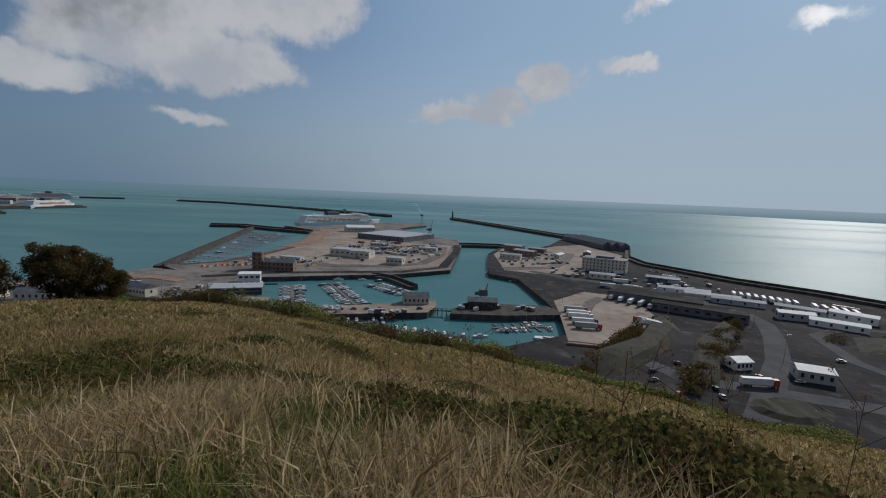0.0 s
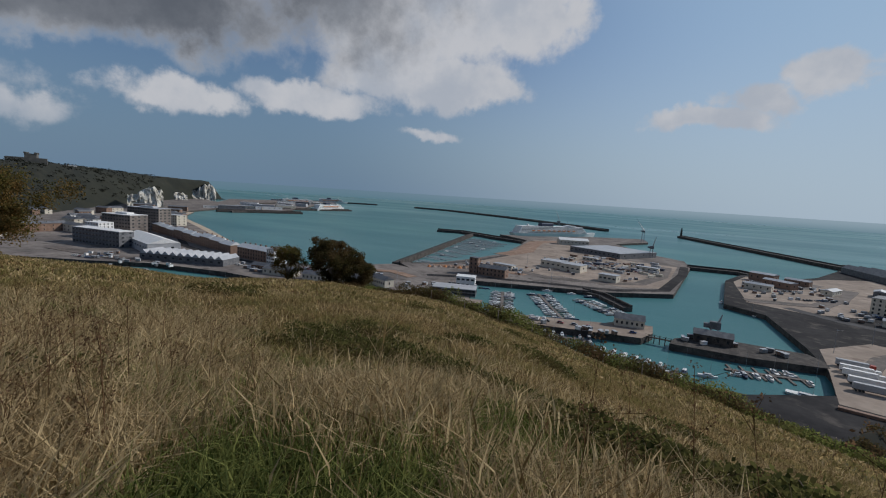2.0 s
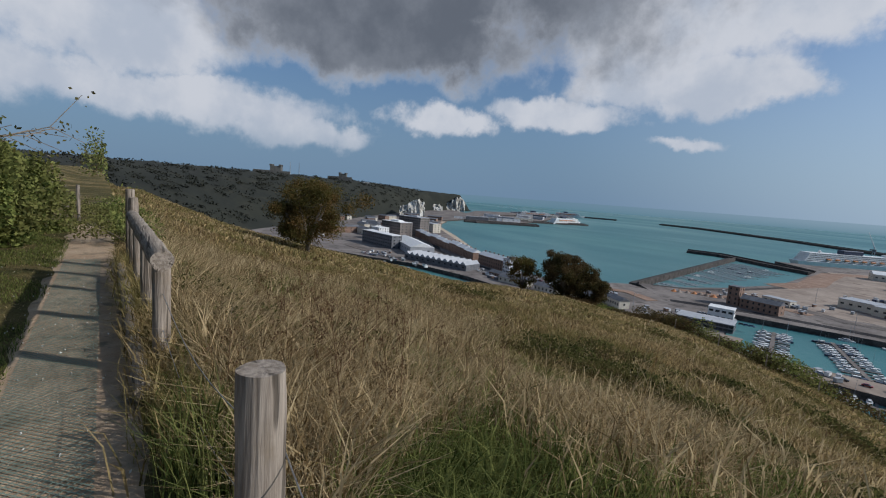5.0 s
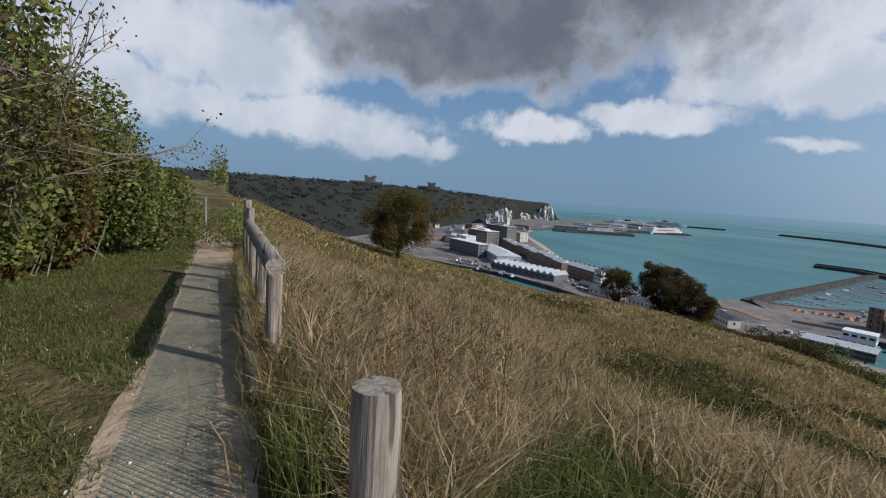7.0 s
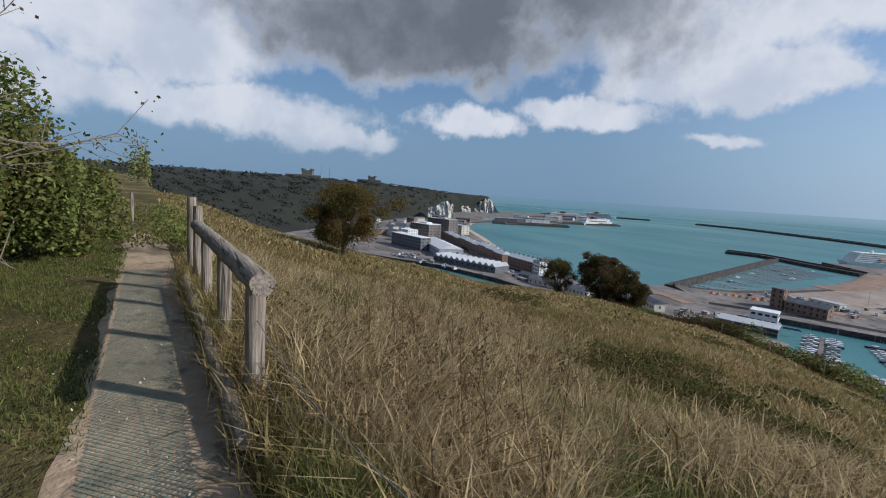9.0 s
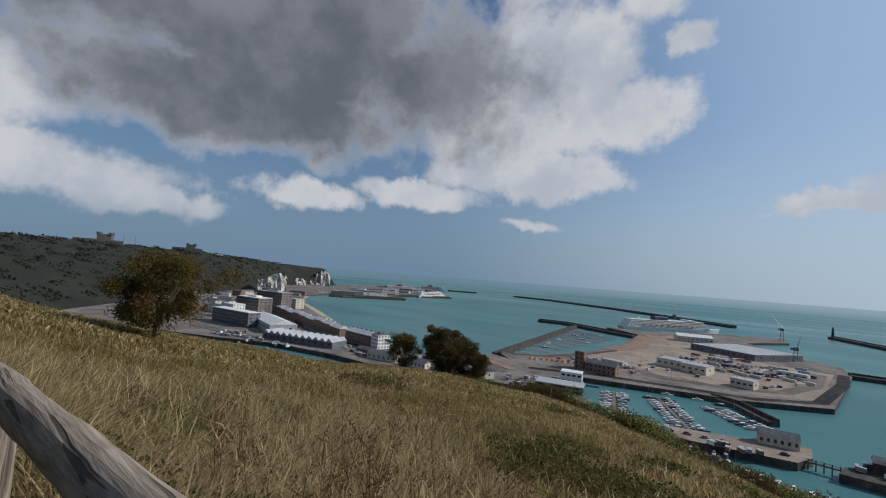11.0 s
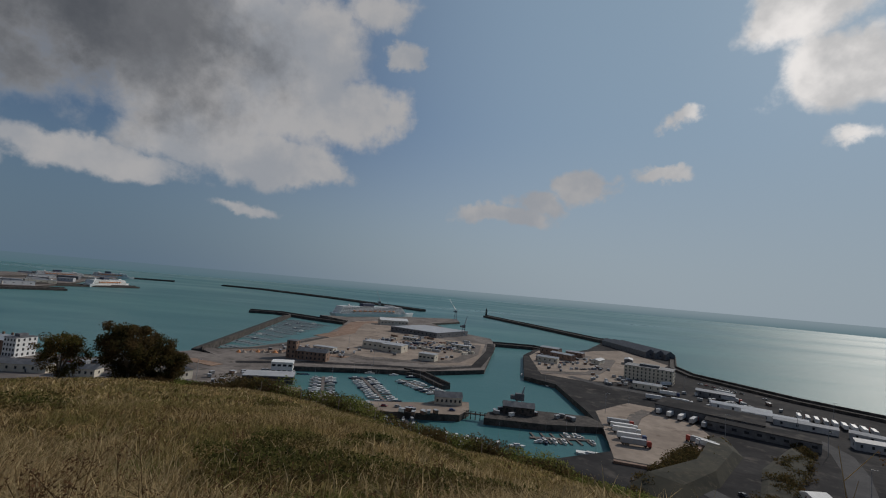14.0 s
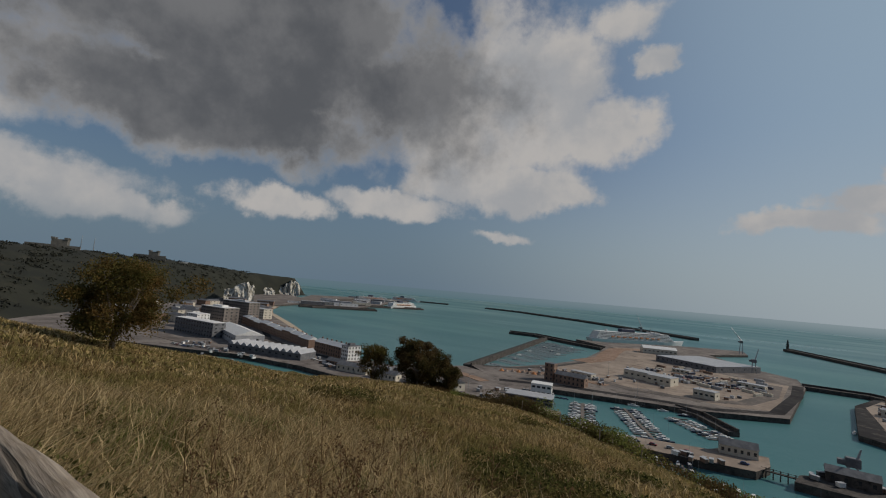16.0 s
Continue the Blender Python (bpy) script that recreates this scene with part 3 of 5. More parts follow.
def clump(name, x, y, wide, tall, count, size, mat, label, category="bush", z=None, long=1.0, turn=0.0):
    """A low bush: uneven lobes of small leaves over twigs."""
    z = float(ground(x, y)) if z is None else z
    lobes = max(5, int(wide * 3))
    at = []
    for i in range(lobes):
        a, r = rng.uniform(0, 6.28), wide / 2 * math.sqrt(rng.uniform(0, 1))
        c = np.array([r * math.cos(a) * long, r * math.sin(a), tall * rng.uniform(.25, .7) * (1 - .35 * (2 * r / wide) ** 2)])
        d = rng.normal(size=(count // lobes, 3))
        d /= np.linalg.norm(d, axis=1)[:, None]
        at.append(c + d * (rng.uniform(.35, 1, (count // lobes, 1)) ** .5) * np.array([wide * .27 * long ** .5, wide * .27, tall * .33]))
    at = np.concatenate(at)
    at[:, 2] = np.maximum(at[:, 2], .02)
    c, s = math.cos(turn), math.sin(turn)
    at = np.stack([at[:, 0] * c - at[:, 1] * s, at[:, 0] * s + at[:, 1] * c, at[:, 2]], 1)
    if z > -60:
        at[:, 2] += ground(x + at[:, 0], y + at[:, 1]) - z
    ob = thing(name, pose(x, y, z), label, category)
    o = new("foliage", leaf_mesh("foliage", at, np.full(len(at), size), mat, rng))
    o.parent = ob
    bm = bmesh.new()
    for i in range(lobes):
        q = at[rng.integers(len(at))]
        pole(bm, (rng.normal(0, wide * .1), rng.normal(0, wide * .1), -.05), q, .012, .004, 4)
    part("twig", bm, TWIG, ob)["kind"] = "stuff"
    return ob


# brambles on the slope
def polar(bear, r):
    return -1 - r * math.sin(radians(bear)), r * math.cos(radians(bear))


for bear, r, wide, tall, n in ((37, 10, 1.8, .55, 2200), (31, 11.5, 1.9, .6, 2200), (26, 13, 1.6, .5, 1600), (42, 9, 1.3, .45, 1400), (20, 15, 1.6, .45, 1200), (-24, 6.5, 2.6, .7, 3500), (-33, 7, 2.8, .75, 3800),
                         (-15, 7.5, 2.2, .55, 2600), (-40, 5.5, 2.2, .7, 3200), (-8, 12, 2.4, .5, 2000), (10, 17, 3, .6, 2200), (52, 22, 3, .7, 1800), (28, 30, 3, .7, 1500), (15, 34, 3.4, .8, 1500), (62, 6, 1.2, .4, 1400), (75, 5, 1.0, .4, 1200),
                         (-12, 5.6, 2.0, .55, 5000), (-20, 5.0, 2.0, .6, 6000), (-28, 5.2, 2.2, .7, 7000), (-36, 4.6, 2.0, .75, 7000), (-45, 4.6, 2.2, .8, 7000), (-29, 7.6, 2.6, .7, 5000), (-18, 6.9, 2.2, .6, 4500),
                         (2, 6.2, 2.2, .4, 3500), (9, 6.6, 2.0, .4, 3000), (16, 7.4, 2.2, .45, 3000), (23, 8.2, 2.2, .5, 3500), (29, 9.0, 2.4, .55, 4000), (35, 8.4, 2.0, .5, 3000)):
    x, y = polar(bear, r)
    clump("bramble", x, y, wide, tall, n, .06 if r < 15 else .1, BRAMBLE, "low dark tangled bramble patch in the grass")

for x, y in ((-4.4, .75), (-5.0, 1.0), (-3.9, 1.0), (-5.7, .7), (-6.4, 1.0), (-4.8, 1.6)):
    clump("weed_patch", x, fence_y(x) + y, .9, .6, 1000, .045, BRAMBLE, "tall leafy green weeds beside the fence", "weeds")
for x, y in WEEDS:
    clump("weed_patch", x, y, .9, .5, 900, .045, BRAMBLE, "leafy green weeds among the tall grass", "weeds")

# scrub along the foot of the meadow
for bear in np.arange(-42, 40, 2.4):
    r = float(np.interp(bear, BEAR, EDGE)) + rng.uniform(-3, 2)
    x, y = polar(bear, r)
    t = rng.uniform(1.7, 3.2) if -8 < bear < 30 else rng.uniform(1.0, 1.8)
    clump("hedge_bush", x, y, 5.2, t, 2400, .22, LEAF_DARK if rng.uniform() < .6 else LEAF, "dark scrubby bush along the meadow's lower edge", long=1.3)


def tree(x, y, tall, wide, mat, count, size, label, z=None, bare=.25):
    """Tapered trunk, limbs and a ragged crown of leaf clumps."""
    z = float(ground(x, y)) - .1 if z is None else z
    ob = thing("tree", pose(x, y, z), label, "tree")
    bm = bmesh.new()
    fork = Vector((0, 0, tall * bare))
    pole(bm, (0, 0, -.2), fork, tall * .035, tall * .024, 9)
    ends = []
    for i in range(9):
        a = i * 2.4 + rng.uniform(-.3, .3)
        e = Vector((math.cos(a) * wide * rng.uniform(.15, .36), math.sin(a) * wide * rng.uniform(.15, .36), tall * rng.uniform(.45, .85)))
        pole(bm, fork * rng.uniform(.6, 1), e, tall * .016, tall * .005, 6)
        for k in range(4):
            q = e + Vector((rng.normal(0, wide * .13), rng.normal(0, wide * .13), rng.uniform(-.08, .14) * tall))
            pole(bm, e.lerp(fork, .3 * k / 4), q, tall * .005, tall * .0015, 4)
            ends.append(q)
    part("trunk", bm, TWIG, ob, "grey-brown trunk with spreading limbs")
    at = []
    lobes = 60
    for i in range(lobes):
        u, a = rng.uniform(-1, 1), rng.uniform(0, 6.28)
        rr = math.sqrt(1 - u * u) * rng.uniform(.55, 1.0)
        c = np.array([math.cos(a) * rr * wide * .42, math.sin(a) * rr * wide * .42, tall * (.52 + .36 * u)])
        if i < len(ends) and i % 2:
            c = np.array(ends[i])
        d = rng.normal(size=(count // lobes, 3))
        d /= np.linalg.norm(d, axis=1)[:, None]
        s = rng.uniform(.10, .19) * wide
        at.append(c + d * rng.uniform(.3, 1, (count // lobes, 1)) * np.array([s, s, s * .75]))
    at = np.concatenate(at)
    at[:, 2] = np.maximum(at[:, 2], tall * .06)
    o = new("crown", leaf_mesh("crown", at, np.full(len(at), size), mat, rng))
    o.parent = ob
    return ob


x, y = polar(74.2, 45)
tree(x, y, 7.4, 8.2, LEAF_BROWN, 34000, .17, "bushy tree turning brown on the hillside", bare=.14)
x, y = polar(41.0, 66)
tree(x, y, 7.4, 7.6, LEAF_DARK, 22000, .24, "dark broad tree with russet leaves below the meadow", bare=.14)
x, y = polar(37.8, 67)
tree(x, y, 5.0, 6.0, LEAF_DARK, 13000, .24, "dark shrubby tree with russet leaves below the meadow", bare=.1)
x, y = polar(46.4, 68)
tree(x, y, 6.0, 5.2, LEAF_BROWN, 10000, .2, "light open tree below the meadow", bare=.2)

# woodland in the valley beyond the path
for i in range(46):
    bear = rng.uniform(77, 104)
    r = rng.uniform(62, 210)
    x, y = polar(bear, r)
    z = float(ground(x, y))
    top = 1.5 - r * math.tan(radians(np.interp(bear, (76, 84, 96, 104), (5.2, 3.4, 2.2, 2.0)))) - rng.uniform(0, 3)
    if top - z > 1.5:
        clump("valley_bush", x, y, 11, min(top - z, 12), 1100, .6, LEAF if rng.uniform() < .55 else LEAF_DARK, "green wooded thicket in the valley", "thicket", z)

# ---------------------------------------------------------------- hedge on the landward side of the path
for x, y, wide, tall, n in ((-4.6, -4.05, 2.8, 7.0, 11000), (-6.2, -4.05, 2.8, 6.6, 11000), (-7.9, -3.95, 2.7, 5.8, 10000), (-9.5, -3.85, 2.5, 4.6, 8500), (-11.0, -3.75, 2.4, 3.9, 7000),
                            (-12.5, -3.65, 2.3, 3.3, 5600), (-14.0, -3.75, 2.2, 2.8, 4600), (-15.6, -4.6, 2.3, 2.6, 3800), (-17.5, -5.0, 2.4, 2.4, 3000), (-3.2, -5.2, 2.8, 6.6, 8000), (-6.0, -6.4, 3.6, 8.0, 9000),
                            (-5.4, -3.5, 1.9, 3.4, 9000), (-6.9, -3.45, 1.9, 3.2, 9000), (-8.4, -3.3, 1.9, 3.1, 9000), (-9.9, -3.2, 1.8, 2.9, 8000), (-11.3, -3.1, 1.8, 2.7, 7000), (-12.8, -3.05, 1.7, 2.4, 6000), (-14.4, -3.1, 1.7, 2.2, 5000)):
    clump("hedge_bush", x, y, wide, tall, n, .10, LEAF if rng.uniform() < .75 else LEAF_BROWN, "dense leafy hawthorn and bramble hedge beside the path", z=float(ground(x, y)))
for x, y in ((-19, -1.3), (-22, -1.8), (-16.5, -.9), (-25, -3.2), (-20.5, -4.4), (-13.5, -.75), (-12, -.6)):
    clump("hedge_bush", x, y, 1.7, .75, 1300, .07, LEAF, "low bush where the path bends")


def thorn_tree(x, y, tall):
    """A wind-bent thorn: long bare branches, few leaves."""
    z = float(ground(x, y))
    ob = thing("thorn_tree", pose(x, y, z), "wind-bent thorn tree with thin sparse branches over the hedge", "tree")
    bm = bmesh.new()
    tips = []

    def grow(p, d, length, r, depth):
        q = p + d * length
        pole(bm, p, q, r, r * .65, 5 if depth > 1 else 3)
        if depth == 0:
            tips.append(q)
            return
        for k in range(3):
            e = (d + Vector((rng.normal(0, .42), rng.normal(0, .42), rng.normal(.05, .35)))).normalized()
            grow(q if k else p.lerp(q, .7), e, length * rng.uniform(.6, .85), r * .6, depth - 1)

    for k in range(5):
        grow(Vector((rng.normal(0, .1), rng.normal(0, .1), -.1)), Vector((rng.normal(-.1, .25), rng.normal(.32, .22), 1)).normalized(), tall * .36, .05, 4)
    part("trunk", bm, TWIG, ob)
    at = np.repeat(np.array([tuple(t) for t in tips]), 5, 0)
    at = at + rng.normal(0, .07, at.shape)
    o = new("crown", leaf_mesh("crown", at, np.full(len(at), .06), LEAF_BROWN, rng))
    o.parent = ob
    return ob


thorn_tree(-6.9, -4.2, 3.9)
thorn_tree(-5.3, -4.6, 3.8)

# ---------------------------------------------------------------- the path
def path_y(x):
    return fence_y(x) - .56 - .00006 * max(-x - 9, 0) ** 3 * 8


line = [(x, path_y(x)) for x in np.arange(3.0, -17.1, -.5)]


def ribbon(points, width, lift, mat, name, wob=0.0):
    """A strip laid on the ground, with an uneven edge."""
    bm = bmesh.new()
    rows = []
    for i, p in enumerate(points):
        a, b = Vector(points[max(i - 1, 0)]), Vector(points[min(i + 1, len(points) - 1)])
        d = (b - a).normalized()
        s = Vector((-d.y, d.x))
        row = []
        for k in np.linspace(-.5, .5, 7):
            q = Vector(p) + s * k * (width + (rng.normal(0, wob) if abs(k) == .5 else 0))
            drop = .03 if abs(k) == .5 else 0
            row.append(bm.verts.new((q.x, q.y, float(ground(q.x, q.y)) + lift - drop)))
        rows.append(row)
    for r0, r1 in zip(rows, rows[1:]):
        for k in range(6):
            bm.faces.new((r0[k], r0[k + 1], r1[k + 1], r1[k]))
    bmesh.ops.recalc_face_normals(bm, faces=bm.faces)
    return link(name, bm, mat, smooth=True)


tagged(ribbon(line, 1.0, .014, EARTH, "path", .12), "narrow trodden earth footpath beside the fence", "path", kind="structure")

# woven plastic ground-reinforcement mat on the path
mat_ob = thing("ground_mat", pose(0, 0, 0), "dusty green plastic mesh mat laid along the path", "mat")
bm = bmesh.new()
cell, half = .045, .25
steps = np.arange(-9.6, -1.75, cell)
for i, x0 in enumerate(steps):
    for v0 in np.arange(-half, half - .01, cell):
        for sgn in (1, -1):
            xa, xb = x0, x0 + cell
            va, vb = (v0, v0 + cell) if sgn > 0 else (v0 + cell, v0)
            pts = []
            for xx, vv in ((xa, va), (xb, vb)):
                yy = path_y(xx) - .06 + vv
                pts.append((xx, yy, -.012 * max(-xx, 0) + .024 + .003 * math.sin(xx * 9)))
            d = Vector((pts[1][1] - pts[0][1], pts[0][0] - pts[1][0], 0)).normalized() * .0032
            bm.faces.new([bm.verts.new(c) for c in ((pts[0][0] + d.x, pts[0][1] + d.y, pts[0][2]), (pts[0][0] - d.x, pts[0][1] - d.y, pts[0][2]),
                                                    (pts[1][0] - d.x, pts[1][1] - d.y, pts[1][2]), (pts[1][0] + d.x, pts[1][1] + d.y, pts[1][2]))])
strands = part("strand", bm, MESH, mat_ob)
strands["kind"] = "stuff"
bm = bmesh.new()
for i in range(220):
    x0 = rng.uniform(-10, -1)
    v0 = rng.normal(-.1, .35)
    s = rng.uniform(.003, .009)
    m = Matrix.Translation((x0, path_y(x0) + v0, float(ground(x0, path_y(x0) + v0)) + .02)) @ Euler(rng.uniform(0, 6, 3)).to_matrix().to_4x4() @ Matrix.Diagonal((s * 1.4, s, s * .7, 1))
    bmesh.ops.create_icosphere(bm, subdivisions=1, radius=1, matrix=m)
tagged(link("pebbles", bm, STONE), "small pale flint stones scattered on the path", "pebbles", kind="stuff")

# ---------------------------------------------------------------- the fence
def log(a, b, r, sides=18, knots=.004):
    """A round timber with slightly uneven girth and bevelled ends."""
    a, b = Vector(a), Vector(b)
    n = max(4, int((b - a).length / .12))
    q = (b - a).to_track_quat("Z", "Y")
    bm = bmesh.new()
    rings = []
    for i in range(n + 1):
        f = i / n
        c = a.lerp(b, f)
        rr = r * (.93 if i in (0, n) else 1) + rng.normal(0, knots * .5)
        rings.append([bm.verts.new(c + q @ Vector((math.cos(t) * (rr + knots * math.sin(3 * t + i)), math.sin(t) * rr, 0)))
                      for t in np.linspace(0, 2 * math.pi, sides, endpoint=False)])
    ends = (a + (b - a).normalized() * .012, b - (b - a).normalized() * .012)
    for r0, r1 in zip(rings, rings[1:]):
        for k in range(sides):
            bm.faces.new((r0[k], r0[(k + 1) % sides], r1[(k + 1) % sides], r1[k]))
    bm.faces.new(rings[0][::-1])
    bm.faces.new(rings[-1])
    return bm


def gz(x, y):
    return float(ground(x, y))


fence = thing("fence", pose(0, 0, 0), "weathered round-timber post and rail fence", "fence")
for x, top, r in ((-3.72, .85, .062), (-5.1, .84, .06), (-6.5, .83, .058), (-7.55, 1.12, .06), (-8.5, 1.2, .066)):
    part("post", log((x, fence_y(x) + .02, -.4), (x, fence_y(x) + .02, top), r), WOOD, fence, smooth=False)
part("top_rail", log((-3.42, fence_y(-3.42), .90), (-7.5, fence_y(-7.5), .87), .075, 20), WOOD_RAIL, fence, "thick worn round handrail")
part("bottom_rail", log((-3.15, fence_y(-3.15) - .13, .09), (-7.6, fence_y(-7.6) - .13, .13), .055), WOOD_RAIL, fence)
single = thing("fence_post", pose(0, 0, 0), "single weathered round wooden fence post with a cracked top", "post")
part("post", log((-1.11, .27, -.6), (-1.115, .272, .985), .07, 22), WOOD, single)
for x, y, h in ((-16.9, -2.1, 1.15), (-19.5, -3.3, 1.15), (-23, -5.0, 1.1)):
    ob = thing("fence_post", pose(x, y, gz(x, y)), "slim wooden fence post where the path bends", "post", "far fence posts")
    part("post", log((0, 0, -.3), (.03, 0, h), .045, 10), WOOD, ob)
def cord(points, r, sides=5):
    """One unbroken round strand through the points."""
    bm = bmesh.new()
    rings = []
    for i, p in enumerate(points):
        q = (points[min(i + 1, len(points) - 1)] - points[max(i - 1, 0)]).to_track_quat("Z", "Y")
        rings.append([bm.verts.new(p + q @ Vector((math.cos(t) * r, math.sin(t) * r, 0))) for t in np.linspace(0, 2 * math.pi, sides, endpoint=False)])
    for r0, r1 in zip(rings, rings[1:]):
        for k in range(sides):
            bm.faces.new((r0[k], r0[(k + 1) % sides], r1[(k + 1) % sides], r1[k]))
    return bm


wires = thing("fence_wire", pose(0, 0, 0), "slack galvanised wire strands between the posts", "wire")
for z0, z1 in ((.72, .62), (.40, .34)):
    for a, b in (((-1.115, .33), (-3.7, .03)), ((-1.1, .34), (2.8, .42))):
        pts = [Vector((a[0] + (b[0] - a[0]) * f, a[1] + (b[1] - a[1]) * f, z0 + (z1 - z0) * f - .14 * math.sin(math.pi * f))) for f in np.linspace(0, 1, 9)]
        bm = cord(pts, .0025)
        part("strand", bm, WIRE, wires)
# the boundary fence at the foot of the meadow
for bear in np.arange(-26, 30, 4.5):
    x, y = polar(bear, float(np.interp(bear, BEAR, EDGE)) - 3.5)
    ob = thing("fence_post", pose(x, y, gz(x, y)), "thin dark fence post at the foot of the meadow", "post", "meadow fence posts")
    part("post", log((0, 0, -.2), (0, 0, 1.5), .06, 8), WOOD, ob)

# ---------------------------------------------------------------- far hills, castle and cliffs
HILL_BEAR = (48, 55.5, 57, 59, 62, 66, 72, 79, 86, 94, 104, 118, 140)
HILL_TOP = (-2.2, -2.0, -.12, .0, .1, .4, .75, .85, .9, .95, 1.0, 1.3, 1.6)
HILL_FAR = (2350, 2300, 2250, 2150, 2000, 1800, 1500, 1350, 1250, 1150, 1050, 900, 800)
bearings = np.linspace(55.2, 140, 240)
bm = bmesh.new()
rows = []
for b in bearings:
    far, top = float(np.interp(b, HILL_BEAR, HILL_FAR)), float(np.interp(b, HILL_BEAR, HILL_TOP))
    crest = 1.5 + far * math.tan(radians(top))
    foot_r = far - float(np.interp(b, (55, 60, 66, 75, 90, 140), (60, 160, 420, 520, 700, 620)))
    row = []
    for k in range(17):
        f = k / 12
        r = foot_r + (far - foot_r) * f
        z = -78 + (crest + 78) * (math.sin(min(f, 1) * math.pi / 2) ** 1.25) if f <= 1 else crest - (f - 1) * 60
        bump = noise.noise((b * .55, r * .012, 3)) * 9 + noise.noise((b * 2.2, r * .05, 7)) * 5
        z += bump * min(1, f * 2) * (0.55 if f <= 1 else .3)
        t = radians(b)
        row.append(bm.verts.new((-r * math.sin(t), r * math.cos(t), z)))
    rows.append(row)
for r0, r1 in zip(rows, rows[1:]):
    for k in range(16):
        bm.faces.new((r0[k], r0[k + 1], r1[k + 1], r1[k]))
bmesh.ops.recalc_face_normals(bm, faces=bm.faces)
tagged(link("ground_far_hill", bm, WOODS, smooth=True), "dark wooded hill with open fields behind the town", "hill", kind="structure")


def bearing(b, r, z):
    t = radians(b)
    return Vector((-r * math.sin(t), r * math.cos(t), z))


# crowns that break the line of the wooded slope
at, woods = [], rng
for i in range(900):
    b = woods.uniform(62, 112)
    far = float(np.interp(b, HILL_BEAR, HILL_FAR))
    foot = far - float(np.interp(b, (55, 60, 66, 75, 90, 140), (60, 160, 420, 520, 700, 620)))
    f = woods.uniform(.12, 1.0)
    crest = 1.5 + far * math.tan(radians(float(np.interp(b, HILL_BEAR, HILL_TOP))))
    z = -78 + (crest + 78) * (math.sin(f * math.pi / 2) ** 1.25)
    c = np.array(bearing(b, foot + (far - foot) * f, z))
    d = woods.normal(size=(26, 3))
    d /= np.linalg.norm(d, axis=1)[:, None]
    at.append(c + d * woods.uniform(3, 6) * np.array([1.8, 1.8, .6]))
at = np.concatenate(at)
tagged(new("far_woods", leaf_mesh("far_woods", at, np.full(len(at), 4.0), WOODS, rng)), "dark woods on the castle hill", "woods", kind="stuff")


def cliff(name, b0, b1, r, low, high, label):
    """A fluted chalk face along an arc."""
    bm = bmesh.new()
    cols = []
    for i in range(41):
        f = i / 40
        b = b0 + (b1 - b0) * f
        col = []
        h = low + (high - low) * (.55 + .45 * math.sin(math.pi * min(1, f * 1.15 + .12))) + noise.noise((i * .25, 1, r)) * 9
        for k in range(9):
            g = k / 8
            rr = r + g * 26 + noise.noise((i * .2, g * 2.0, r)) * 14 + noise.noise((i * .45, g * 5, r)) * 6
            col.append(bm.verts.new(bearing(b, rr, low + (h - low) * g)))
        col.append(bm.verts.new(bearing(b, r + 160, h - 2)))
        cols.append(col)
    for c0, c1 in zip(cols, cols[1:]):
        for k in range(9):
            bm.faces.new((c0[k], c0[k + 1], c1[k + 1], c1[k]))
    bmesh.ops.recalc_face_normals(bm, faces=bm.faces)
    return tagged(link(name, bm, CHALK), label, "cliff", kind="structure")


cliff("cliff_near", 61.6, 65.0, 1280, -70, -24, "broken white chalk cliff above the town")
cliff("cliff_mid", 59.2, 62.4, 1900, -76, -50, "low grey-white chalk cliff")
cliff("cliff_headland", 56.2, 58.9, 2050, -78, -14, "white chalk headland over the sea")


def window_mesh(wide, tall, mat=None):
    return mesh_of("window", box(bmesh.new(), 0, 0, -tall / 2, wide, .14, tall), mat or GLASS)


WIN_SMALL, WIN_TALL, WIN_WIDE = window_mesh(1.3, 1.9), window_mesh(1.3, 2.4), window_mesh(2.6, 1.6)


def gable(bm, sx, sy, z, rise, over=.4):
    """A pitched roof along x."""
    x, y = sx / 2 + over, sy / 2 + over
    v = [bm.verts.new(p) for p in ((-x, -y, z), (x, -y, z), (x, y, z), (-x, y, z), (-x, 0, z + rise), (x, 0, z + rise))]
    for f in ((0, 1, 5, 4), (2, 3, 4, 5), (1, 2, 5), (3, 0, 4), (3, 2, 1, 0)):
        bm.faces.new([v[i] for i in f])
    return bm


